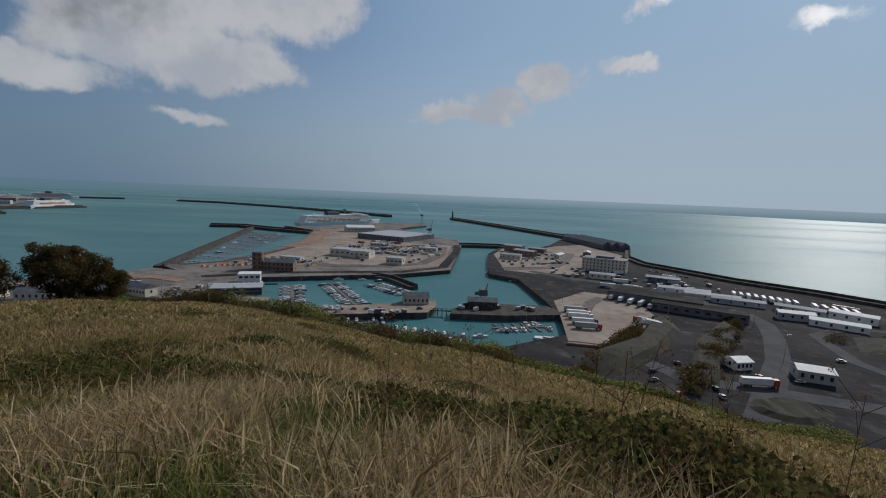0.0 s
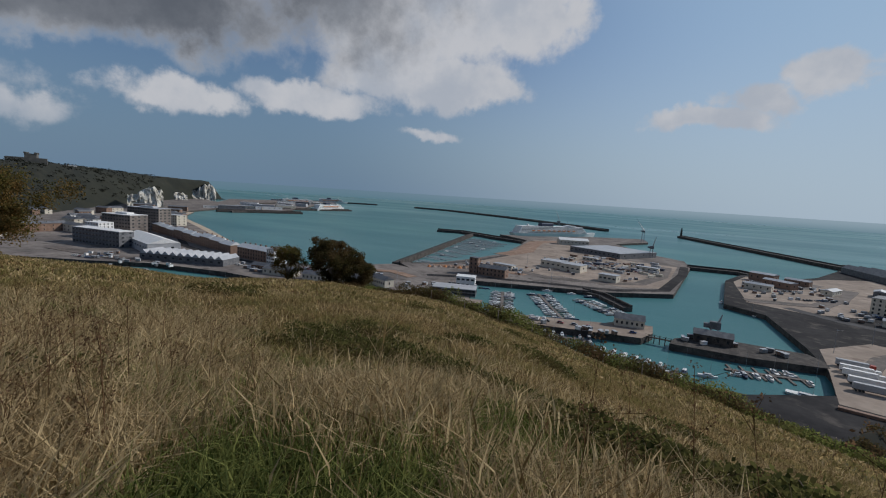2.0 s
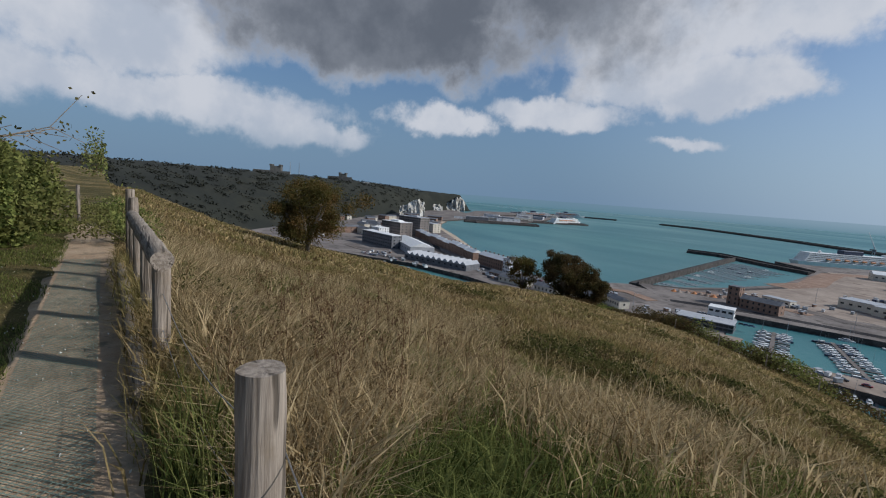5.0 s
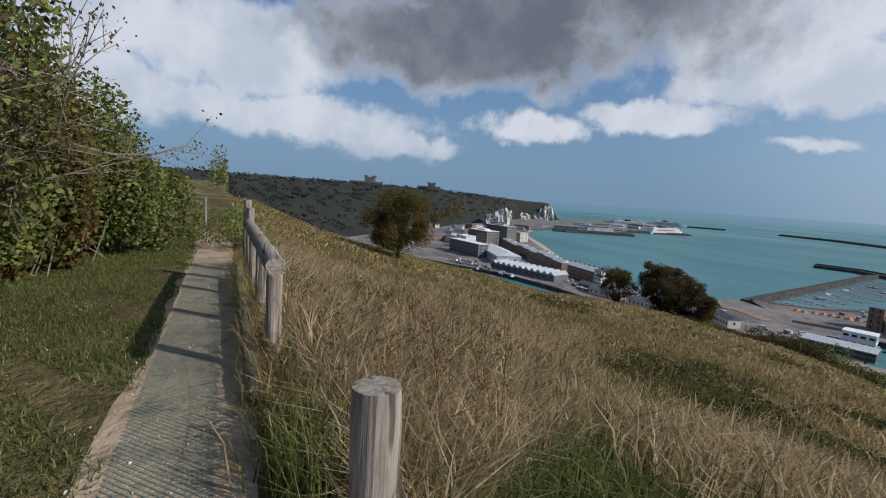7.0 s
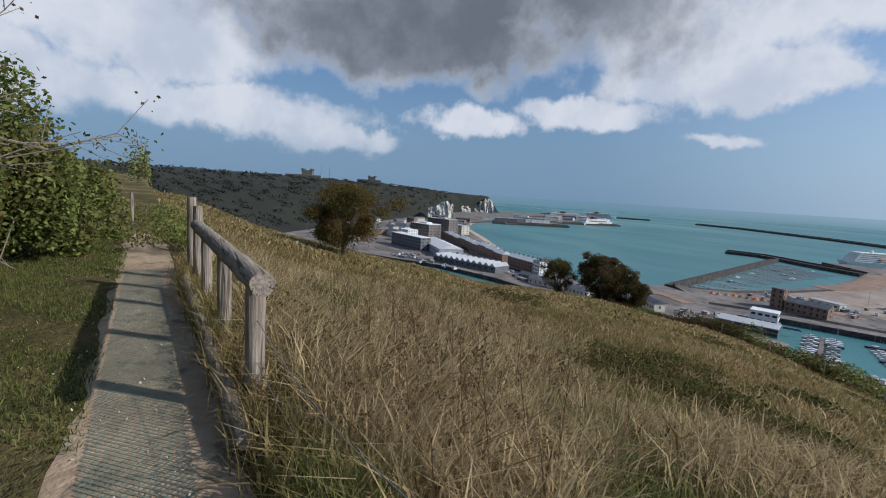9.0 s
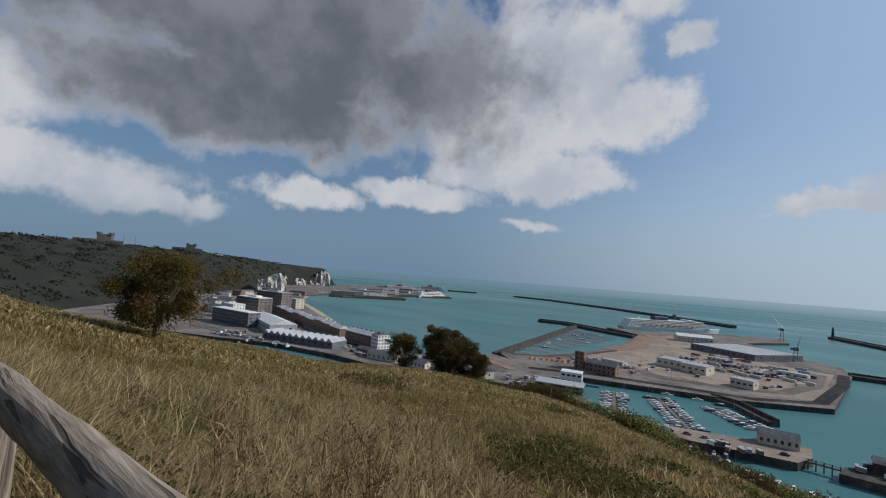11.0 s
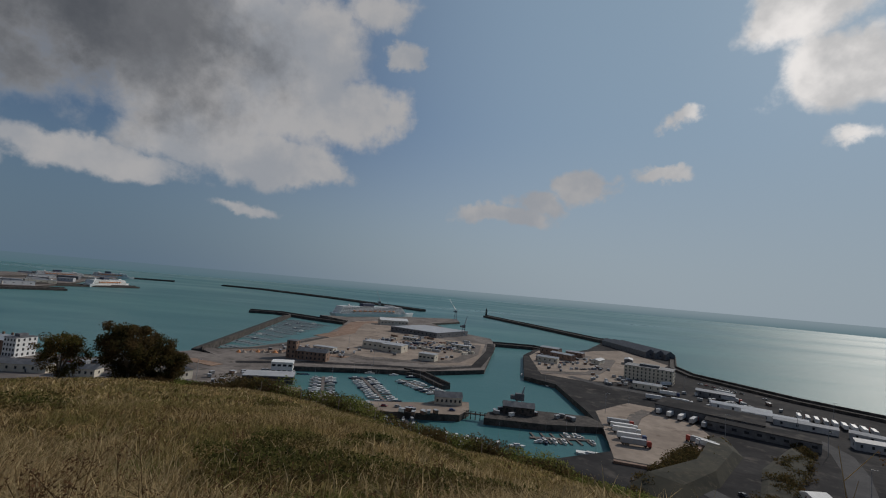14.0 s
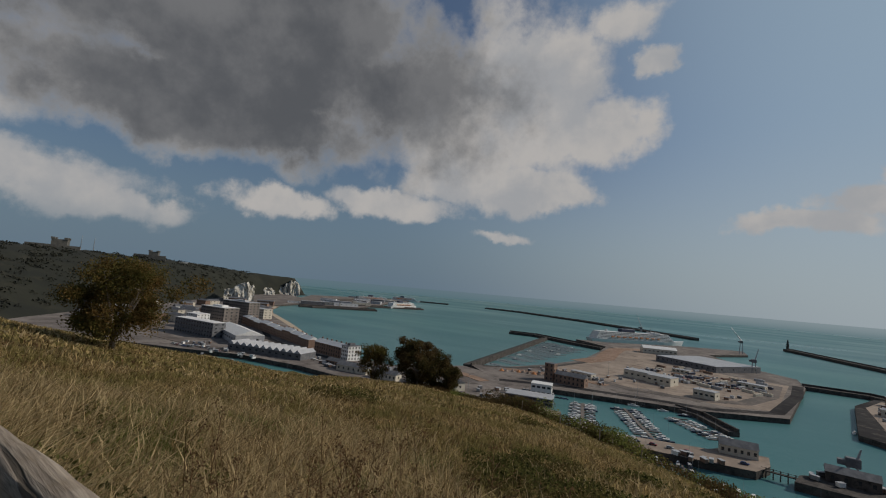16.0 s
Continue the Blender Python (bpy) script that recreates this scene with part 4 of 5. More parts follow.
def building(name, x, y, turn, sx, sy, tall, wall, roof, label, floors=3, bays=8, style="flat", win=None, ends=2, category="building", rise=None, chimneys=0, base=QUAY):
    """A block with its front on its own -y side; windows on the front and on both ends."""
    ob = thing(name, pose(x, y, base, 0, 0, turn), label, category)
    part("wall", box(bmesh.new(), 0, 0, -.5, sx, sy, tall + .5), wall, ob)
    bm = bmesh.new()
    if style == "gable":
        gable(bm, sx, sy, tall, rise or sy * .3)
    else:
        box(bm, 0, 0, tall, sx + .5, sy + .5, .45)
        if style == "parapet":
            box(bm, 0, 0, tall + .45, sx * .4, sy * .4, 2.2)
    roof_ob = part("roof", bm, roof, ob)
    for i in range(chimneys):
        cx = -sx / 2 + sx * (i + .5) / chimneys
        part("chimney", box(bmesh.new(), cx, 0, tall + (rise or sy * .3) * .6, 1.6, .9, 3.0), wall, roof_ob)
    win = win or WIN_SMALL
    for k in range(floors):
        z = tall * (k + .55) / floors
        for i in range(bays):
            shared("window", win, ob, Matrix.Translation((-sx / 2 + sx * (i + .5) / bays, -sy / 2 - .02, z)))
        for i in range(ends):
            yy = -sy / 2 + sy * (i + .5) / max(ends, 1)
            for sx2 in (-1, 1):
                shared("window", win, ob, Matrix.Translation((sx2 * (sx / 2 + .02), yy, z)) @ Matrix.Rotation(radians(90), 4, "Z"))
    return ob


# castle on the crest
def keep(b, r, low, wide, tall, label):
    p = bearing(b, r, low)
    ob = thing("castle_keep", Matrix.Translation(p) @ Matrix.Rotation(radians(b - 10), 4, "Z"), label, "castle")
    part("wall", box(bmesh.new(), 0, 0, -12, wide, wide, tall + 12), CASTLE, ob)
    for sx in (-1, 1):
        for sy in (-1, 1):
            part("turret", box(bmesh.new(), sx * wide * .42, sy * wide * .42, tall - .5, wide * .26, wide * .26, tall * .24), CASTLE, ob)
    part("curtain_wall", box(bmesh.new(), -wide * .3, -wide * .7, -12, wide * 3.4, 4, 12 + tall * .35), CASTLE, ob)
    return ob


keep(79.3, 1330, 21, 28, 20, "square grey stone castle keep with corner turrets")
keep(72.4, 1460, 23, 22, 15, "ruined stone church tower of the castle")
for b in (77.9, 77.0):
    p = bearing(b, 1390, 10)
    ob = thing("radio_mast", Matrix.Translation(p), "slender lattice radio mast on the hill", "mast")
    bm = bmesh.new()
    for a in range(3):
        pole(bm, (math.cos(a * 2.1) * 1.2, math.sin(a * 2.1) * 1.2, -5), (0, 0, 48), .5, .3, 5)
    part("mast", bm, STEEL, ob)
for b, w in ((69.6, 26), (68.4, 20), (87, 30), (90, 22)):
    far = float(np.interp(b, HILL_BEAR, HILL_FAR))
    p = bearing(b, far - 40, 1.5 + far * math.tan(radians(float(np.interp(b, HILL_BEAR, HILL_TOP)))) - 9)
    building("hill_house", p.x, p.y, b, w, 10, 9, WHITE, SLATE, "pale building on the castle hill", 2, 6, base=p.z)

# ---------------------------------------------------------------- the town by the beach
building("terrace_house", -378, 304, -3, 50, 13, 11, BRICK, WHITE, "brown terrace block with a white gabled roofline", 3, 12, "gable", WIN_SMALL, 0, rise=3.5, chimneys=6)
building("end_house", -347, 303, -3, 11, 15, 14, WHITE, SLATE, "white four-storey end house with many windows", 4, 4, "parapet", WIN_SMALL, 4)
a = Vector((-425, 310))
b_ = Vector((-668, 352))
d = b_ - a
turn = math.degrees(math.atan2(-d.y, -d.x))
for i in range(9):
    c = a + d * (i + .5) / 9
    building("terrace_house", c.x, c.y, turn, d.length / 9 - .6, 12, 9 + (i % 3), BRICK, WHITE, "tall dark seafront terrace house with a pale stepped roof", 3, 5, "gable", WIN_SMALL, 0, rise=3.4, chimneys=2)
building("apartment_block", -560, 236, 10, 74, 16, 17, SLATE, WHITE, "grey flat block with white roof vents", 4, 14, "flat", WIN_WIDE, 2)
building("apartment_block", -650, 300, 12, 50, 24, 26, CONCRETE, WHITE, "concrete office block with window bands", 6, 10, "parapet", WIN_WIDE, 3)
building("apartment_block", -690, 352, 12, 60, 20, 32, CONCRETE, GREYROOF, "tall grey office slab behind the harbour", 8, 12, "parapet", WIN_WIDE, 3)
building("apartment_block", -760, 420, 8, 60, 18, 17, CREAM, GREYROOF, "long pale block with a flat roof", 4, 12, "flat", WIN_WIDE, 2)
building("apartment_block", -630, 262, 10, 24, 18, 18, WHITE, WHITE, "white rendered block of flats near the harbour", 5, 5, "flat", WIN_SMALL, 4)
building("shed", -512, 262, -12, 92, 30, 10, GREYROOF, WHITE, "low hall with a bright white sheet roof", 1, 10, "gable", WIN_WIDE, 2, rise=5, category="shed")


def sawtooth(x, y, turn, sx, sy, tall, bays, label):
    """A long hall with a row of cross gables."""
    ob = thing("market_hall", pose(x, y, QUAY, 0, 0, turn), label, "hall")
    part("wall", box(bmesh.new(), 0, 0, -.5, sx, sy, tall + .5), SLATE, ob)
    step = sx / bays
    for i in range(bays):
        cx = -sx / 2 + step * (i + .5)
        bm = bmesh.new()
        h = step * .42
        v = [bm.verts.new(p) for p in ((cx - step / 2, -sy / 2 - .5, tall), (cx + step / 2, -sy / 2 - .5, tall), (cx, -sy / 2 - .5, tall + h),
                                       (cx - step / 2, sy / 2, tall), (cx + step / 2, sy / 2, tall), (cx, sy / 2, tall + h))]
        for f in ((0, 1, 2), (3, 5, 4), (0, 2, 5, 3), (1, 4, 5, 2)):
            bm.faces.new([v[k] for k in f])
        bmesh.ops.recalc_face_normals(bm, faces=bm.faces)
        part("roof", bm, GREYROOF, ob)
        shared("window", WIN_WIDE, ob, Matrix.Translation((cx, -sy / 2 - .02, tall * .55)))
    return ob


sawtooth(-410, 247, 20, 86, 24, 6, 11, "waterside hall with a zigzag row of grey gables")
for x, y, sx, sy, h, t in ((-300, 268, 30, 10, 5, 15), (-262, 275, 22, 9, 5, 10), (-232, 292, 26, 12, 5, 0), (-330, 272, 20, 8, 4, 10), (-205, 300, 18, 9, 6, -20),
                           (-880, 500, 40, 14, 9, 20), (-940, 520, 30, 14, 8, 20), (-1000, 560, 36, 16, 9, 40), (-850, 460, 30, 14, 10, 10), (-1080, 620, 40, 14, 10, 50), (-1120, 560, 40, 14, 12, 50)):
    building("shop_house", x, y, t, sx, sy, h, CREAM if sx % 4 else BRICK, SLATE, "small low building on the waterfront", 1 if h < 7 else 2, 6, "gable", WIN_SMALL, 1, rise=2.5)
# town behind, up to the foot of the hill
for i in range(60):
    x, y = rng.uniform(-1050, -620), rng.uniform(150, 520)
    if y > 300 + (-x - 620) * .38:
        continue
    building("town_house", x, y, rng.choice((5, 12, 95)), rng.uniform(18, 40), 11, rng.uniform(7, 11), (CREAM, BRICK, WHITE)[i % 3], SLATE, "town house with a slate roof", 2, 4, "gable", WIN_SMALL, 1, rise=3)

# ---------------------------------------------------------------- vehicles
def car(mat, label):
    ob = thing("car", pose(0, 0, 0), label, "car", "parked cars")
    bm = box(bmesh.new(), 0, 0, .35, 4.2, 1.75, .55, bevel=.12)
    part("body", bm, mat, ob)
    bm = bmesh.new()
    v = [bm.verts.new(p) for p in ((-1.7, -.8, .88), (1.1, -.8, .88), (1.1, .8, .88), (-1.7, .8, .88), (-1.3, -.62, 1.45), (.4, -.62, 1.45), (.4, .62, 1.45), (-1.3, .62, 1.45))]
    for f in ((0, 1, 5, 4), (1, 2, 6, 5), (2, 3, 7, 6), (3, 0, 4, 7)):
        bm.faces.new([v[i] for i in f])
    part("window", bm, GLASS, ob)
    part("roof", box(bmesh.new(), -.45, 0, 1.44, 1.8, 1.3, .06), mat, ob)
    tyre = mesh_of("wheel", pole(bmesh.new(), (0, -.1, 0), (0, .1, 0), .32, .32, 10), DARK)
    for sx in (-1.3, 1.3):
        for sy in (-.82, .82):
            shared("wheel", tyre, ob, Matrix.Translation((sx, sy, .32)))
    return ob


def lorry(mat, cab, label, long=13.0):
    ob = thing("lorry", pose(0, 0, 0), label, "lorry", "parked lorries")
    part("trailer", box(bmesh.new(), 0, 0, 1.2, long, 2.5, 2.8, bevel=.06), mat, ob)
    part("chassis", box(bmesh.new(), .5, 0, .8, long + 1, 1.2, .4), DARK, ob)
    cab_ob = part("cab", box(bmesh.new(), long / 2 + 1.6, 0, .7, 2.3, 2.45, 2.9, bevel=.18), cab, ob)
    part("windscreen", box(bmesh.new(), long / 2 + 2.76, 0, 2.1, .06, 2.1, 1.0), GLASS, cab_ob)
    tyre = mesh_of("wheel", pole(bmesh.new(), (0, -.15, 0), (0, .15, 0), .5, .5, 10), DARK)
    for sx in (-long / 2 + 1.2, -long / 2 + 2.5, -long / 2 + 3.8, long / 2 - .3, long / 2 + 2.0):
        for sy in (-1.1, 1.1):
            shared("wheel", tyre, ob, Matrix.Translation((sx, sy, .5)))
    return ob


def bin_copies(makers, places):
    """Put the first of each kind at its place, copy it for the rest."""
    firsts = [None] * len(makers)
    for i, m in enumerate(places):
        k = int(rng.integers(len(makers)))
        if firsts[k] is None:
            firsts[k] = makers[k]()
            firsts[k].matrix_basis = m
        else:
            copy_thing(firsts[k], m)


G = QUAY + .05
lorries = [pose(91 - i * .8, 302 - 10 * i + (2 if i == 2 else 0), G, 0, 0, -8) for i in range(5)]
lorries += [pose(137 + i * 5, 348 - i * 7, G, 0, 0, 52) for i in range(5)] + [pose(134, 276, G, 0, 0, 130), pose(137, 270, G, 0, 0, 130)]
lorries += [pose(258 + i * 4.1, 374 - i * 3.9, G, 0, 0, 60) for i in range(9)] + [pose(299 + i * 4.3, 333 - i * 4.6, G, 0, 0, 60) for i in range(5)]
lorries += [pose(x, y, G, 0, 0, t) for x, y, t in ((205, 395, -20), (228, 420, -30), (150, 395, -15), (172, 420, -20), (320, 330, -45), (190, 470, 30), (238, 452, -40), (170, 390, -30))]
bin_copies([lambda: lorry(WHITE, WHITE, "white articulated lorry parked in the dock yard"), lambda: lorry(WHITE, CARS[3], "white trailer with a blue cab in the dock yard"),
            lambda: lorry(GREYROOF, RED, "grey trailer with a red cab in the dock yard")], lorries)
big = lorry(WHITE, RED, "white lorry with a red cab on the dock road")
big.matrix_basis = pose(141, 182, QUAY + .12, 0, 0, -4)
cars = []
for x0, y0, dx, dy, n, t in ((155, 480, 3.2, 1.6, 14, 110), (95, 560, 3, 2.4, 12, 120), (110, 520, 3, 2.2, 12, 120), (200, 560, 1.5, 4, 12, 10), (-230, 330, -2.6, .6, 12, 95), (-280, 300, -2.6, .6, 12, 95),
                             (-360, 268, -2.8, .4, 16, 95), (-440, 205, -2.7, -.4, 16, 95), (-470, 190, -2.7, -.6, 10, 95), (-165, 350, 2.7, 1, 8, 20), (-150, 342, 2.7, 1, 8, 20), (-80, 640, 4, .6, 10, 90),
                             (-120, 600, 5, -2, 12, 80), (-60, 560, 4, 3, 8, 30), (-160, 330, 4, -5, 6, 60), (-90, 278, 8, 1.5, 10, 8), (240, 500, 4, -6, 10, 130), (-400, 150, 3, 2, 14, 60), (-385, 160, 3, 2, 12, 60)):
    cars += [pose(x0 + dx * i, y0 + dy * i, G + .05, 0, 0, t + rng.normal(0, 3)) for i in range(n) if rng.uniform() < .82]
cars += [pose(x, y, G, 0, 0, t) for x, y, t in ((120, 200, 100), (118, 207, 100), (112, 190, 60), (100, 196, 20), (96, 186, 20), (120, 178, 80), (118, 170, 80), (150, 192, 90), (166, 187, 0), (212, 215, -20), (100, 172, 40))]
bin_copies([(lambda m=m, n=n: car(m, f"small {n} car parked on tarmac")) for m, n in zip(CARS, ("white", "silver", "black", "blue", "red"))], cars)

# ---------------------------------------------------------------- boats
def yacht(hull, mast, label, long=9.0):
    ob = thing("boat", pose(0, 0, 0), label, "boat", "moored boats")
    bm = bmesh.new()
    rows = []
    for f, wd in ((-.5, .72), (-.2, 1.0), (.15, .9), (.38, .5), (.5, .04)):
        x, w2 = f * long, wd * long * .15
        rows.append([bm.verts.new(p) for p in ((x, -w2, 1.15), (x * .96, -w2 * .7, -.3), (x * .96, w2 * .7, -.3), (x, w2, 1.15))])
    for r0, r1 in zip(rows, rows[1:]):
        for k in range(4):
            bm.faces.new((r0[k], r0[(k + 1) % 4], r1[(k + 1) % 4], r1[k]))
    bm.faces.new(rows[0])
    bmesh.ops.recalc_face_normals(bm, faces=bm.faces)
    part("hull", bm, hull, ob)
    part("cabin", box(bmesh.new(), -.02 * long, 0, 1.1, long * .38, long * .17, .85, bevel=.15), WHITE, ob)
    part("cabin_window", box(bmesh.new(), -.02 * long, 0, 1.42, long * .39, long * .175, .28), GLASS, ob)
    if mast:
        part("mast", pole(bmesh.new(), (long * .08, 0, 1), (long * .08, 0, long * 1.25), .07, .04, 5), STEEL, ob)
        part("boom", pole(bmesh.new(), (long * .08, 0, 2.2), (-long * .35, 0, 2.3), .09, .07, 5), STEEL, ob)
    return ob


boats = []
PALE = material("pontoon_deck", (0.17, 0.20, 0.21), (0.28, 0.31, 0.33), 0.3, 0.8)


def moor(a, b, n, side, gap=.88, deck=CONCRETE):
    """Boats on both sides of a pontoon from a to b, and the pontoon."""
    a, b = Vector(a), Vector(b)
    d = (b - a).normalized()
    t = math.degrees(math.atan2(d.y, d.x))
    mid = (a + b) / 2
    ob = thing("pontoon", pose(mid.x, mid.y, SEA_Z, 0, 0, t), "floating pontoon with mooring fingers", "pontoon", "marina pontoons")
    length = (b - a).length
    part("walkway", box(bmesh.new(), 0, 0, -.2, length, 2.4, .9), deck, ob)
    finger = mesh_of("finger", box(bmesh.new(), 0, 0, -.2, 1.1, side, .8), deck)
    for i in range(n):
        f = -length / 2 + length * (i + .5) / n
        for s in (-1, 1):
            shared("finger", finger, ob, Matrix.Translation((f, s * (side / 2 + 1), 0)))
            if rng.uniform() < gap:
                p = mid + d * (f + length / n * .48) + Vector((-d.y, d.x)) * s * (side * .55 + 1.2)
                boats.append(pose(p.x, p.y, SEA_Z, 0, 0, t + 90 * s + rng.normal(0, 3)))


moor((-124, 366), (-99, 292), 15, 8, .62)
moor((-98, 380), (-62, 310), 14, 9, .92)
moor((-66, 386), (-30, 348), 9, 8, .9)
moor((-72, 262), (-38, 270), 7, 8, .8)
moor((-36, 254), (8, 244), 8, 8, .7)
moor((30, 268), (66, 276), 6, 8, .6)
for x, y, t in ((40, 470, 80), (60, 430, 120), (48, 440, 130), (85, 455, 10), (60, 278, 10), (34, 262, 20), (20, 250, 10), (-60, 400, 20), (-45, 396, 20), (-75, 402, 20), (-95, 398, 10), (-330, 215, 20), (-310, 216, 20), (-350, 212, 15)):
    boats.append(pose(x, y, SEA_Z, 0, 0, t))
bin_copies([lambda: yacht(WHITE, True, "white sailing yacht moored at a pontoon"), lambda: yacht(WHITE, False, "white motor boat moored at a pontoon", 8.0),
            lambda: yacht(NAVY, True, "dark-hulled sailing yacht moored at a pontoon", 10.0), lambda: yacht(WHITE, False, "small white open boat at a mooring", 6.5)], boats)
boats = []
# the new marina: long pontoons, almost empty
for k in range(9):
    f = k / 8
    a = Vector((-268, 470)).lerp(Vector((-345, 800)), f)
    b = Vector((-236, 462)).lerp(Vector((-252, 742)), f)
    moor(a, a.lerp(b, .93), 5 + k, 11 + 7 * f, .06, PALE)
bin_copies([lambda: yacht(WHITE, True, "white yacht in the new marina"), lambda: yacht(NAVY, False, "dark motor launch in the new marina")], boats)
trawler = yacht(WHITE, True, "large white workboat moored beside the quay", 17)
trawler.matrix_basis = pose(62, 250, SEA_Z, 0, 0, -12)


# ---------------------------------------------------------------- the cruise ship
def ship(x, y, turn, long, wide, label, decks=5, name="cruise_ship", funnel=True):
    ob = thing(name, pose(x, y, SEA_Z, 0, 0, turn), label, "ship")
    bm = bmesh.new()
    rows = []
    for f, w2, top in ((-.5, .8, 9), (-.42, 1, 9), (.25, 1, 9), (.38, .72, 9.6), (.46, .35, 10.5), (.52, .03, 11.5)):
        w3 = w2 * wide / 2
        xx = f * long
        rows.append([bm.verts.new(p) for p in ((xx, -w3, top), (xx * .96, -w3 * .8, -1), (xx * .96, w3 * .8, -1), (xx, w3, top))])
    for r0, r1 in zip(rows, rows[1:]):
        for k in range(4):
            bm.faces.new((r0[k], r0[(k + 1) % 4], r1[(k + 1) % 4], r1[k]))
    bm.faces.new(rows[0])
    bmesh.ops.recalc_face_normals(bm, faces=bm.faces)
    part("hull", bm, WHITE, ob)
    for k in range(decks):
        a, b = -.46 + .008 * k, .36 - .016 * k
        deck = part("deck", box(bmesh.new(), (a + b) / 2 * long, 0, 9 + k * 3.1, (b - a) * long, wide * .9, 2.95), WHITE, ob)
        part("window_band", box(bmesh.new(), (a + b) / 2 * long, 0, 10.1 + k * 3.1, (b - a) * long * .97, wide * .905, .7), GLASS, deck)
    z = 9 + decks * 3.1
    part("bridge", box(bmesh.new(), .17 * long, 0, z, long * .06, wide * .95, 3), WHITE, ob)
    if funnel:
        part("funnel", box(bmesh.new(), -.12 * long, 0, z, long * .14, wide * .5, 7, bevel=.8), NAVY, ob, "dark funnel casing")
    part("mast", pole(bmesh.new(), (.14 * long, 0, z), (.14 * long, 0, z + 14), .6, .25, 6), STEEL, ob)
    for i in range(9):
        part("lifeboat", box(bmesh.new(), long * (-.3 + .06 * i), -wide * .49, 13, 8, 3, 2.6, bevel=.6), ORANGE, ob, "orange lifeboat")
    part("radar_dome", bmesh_sphere(-.33 * long, 0, z + 2, 2.6), WHITE, ob)
    return ob


def bmesh_sphere(x, y, z, r):
    bm = bmesh.new()
    bmesh.ops.create_icosphere(bm, subdivisions=2, radius=r, matrix=Matrix.Translation((x, y, z)))
    return bm


ship(-250, 1068, 57, 262, 27, "white cruise ship with a dark funnel alongside the quay")
ship(-1130, 1250, 96, 170, 26, "white ferry at its berth", 4, "ferry")
ship(-1560, 1500, 60, 170, 26, "far white ferry at its berth", 4, "ferry")
ship(-1700, 1900, 40, 160, 26, "far white ferry in dock", 4, "ferry")

# ---------------------------------------------------------------- docks
building("terminal", -88, 760, -28, 92, 96, 8, SLATE, GREYROOF, "large low grey cargo terminal with a pale flat roof", 1, 12, "flat", WIN_WIDE, 4, "terminal")
building("warehouse", -168, 858, 25, 54, 24, 9, CREAM, WHITE, "pale warehouse with a white roof on the quay", 1, 8, "gable", WIN_WIDE, 2, "warehouse", 4)
for x, y, sx, sy, h in ((-122, 532, 26, 20, 8), (-98, 520, 24, 20, 8), (-56, 480, 18, 12, 7), (-30, 600, 26, 10, 5), (-100, 640, 20, 8, 4), (-160, 470, 24, 9, 5)):
    building("warehouse", x, y, -12, sx, sy, h, CREAM, GREYROOF, "boxy pale dock shed with a flat roof", 1, 4, "flat", WIN_WIDE, 1, "shed")
building("clock_tower", -172, 418, 0, 9, 9, 16, BRICK, SLATE, "square brown brick tower on the quay", 4, 2, "flat", WIN_SMALL, 2, "tower")
building("brick_house", -152, 416, 0, 28, 11, 8, BRICK, SLATE, "brown brick house beside the tower", 2, 7, "gable", WIN_SMALL, 1, rise=3)
building("clubhouse", -146, 319, 18, 34, 18, 5, SLATE, GREYROOF, "dark flat-roofed waterside building", 2, 12, "flat", WIN_WIDE, 3)
building("clubhouse", -150, 348, 18, 16, 12, 9, WHITE, WHITE, "white boxy harbour office with a flat roof", 2, 4, "flat", WIN_WIDE, 2)
building("clubhouse", -116, 276, 10, 16, 12, 6, WALLSTONE, SANDY, "low stone store on the wharf end", 1, 4, "flat", WIN_WIDE, 1)
building("wharf_house", -22, 309, 10, 18, 9, 5, CREAM, SLATE, "pale low house on the wharf", 1, 6, "gable", WIN_SMALL, 2, rise=3)
building("wharf_house", 24, 304, 0, 20, 9, 5, WALLSTONE, SLATE, "dark stone store on the wharf", 1, 4, "gable", WIN_SMALL, 1, rise=2.5)
building("grand_hotel", 182, 494, -28, 46, 24, 14, CREAM, SLATE, "large cream Victorian hotel with rows of tall windows", 4, 12, "parapet", WIN_SMALL, 6, "hotel")
for i in range(3):
    building("station_hall", 250 + i * 13, 790 - i * 6, 100, 150, 15, 8, SLATE, SLATE, "long dark station hall with a ridged roof", 1, 12, "gable", WIN_WIDE, 1, "station", 5)
building("warehouse", 172, 345, -32, 66, 34, 6, SLATE, SHADED_TARMAC, "wide low dark-roofed freight shed", 1, 9, "flat", WIN_WIDE, 3, "shed")
building("warehouse", 188, 310, -32, 60, 20, 5, SLATE, SHADED_TARMAC, "dark low freight shed by the road", 1, 9, "flat", WIN_WIDE, 3, "shed")
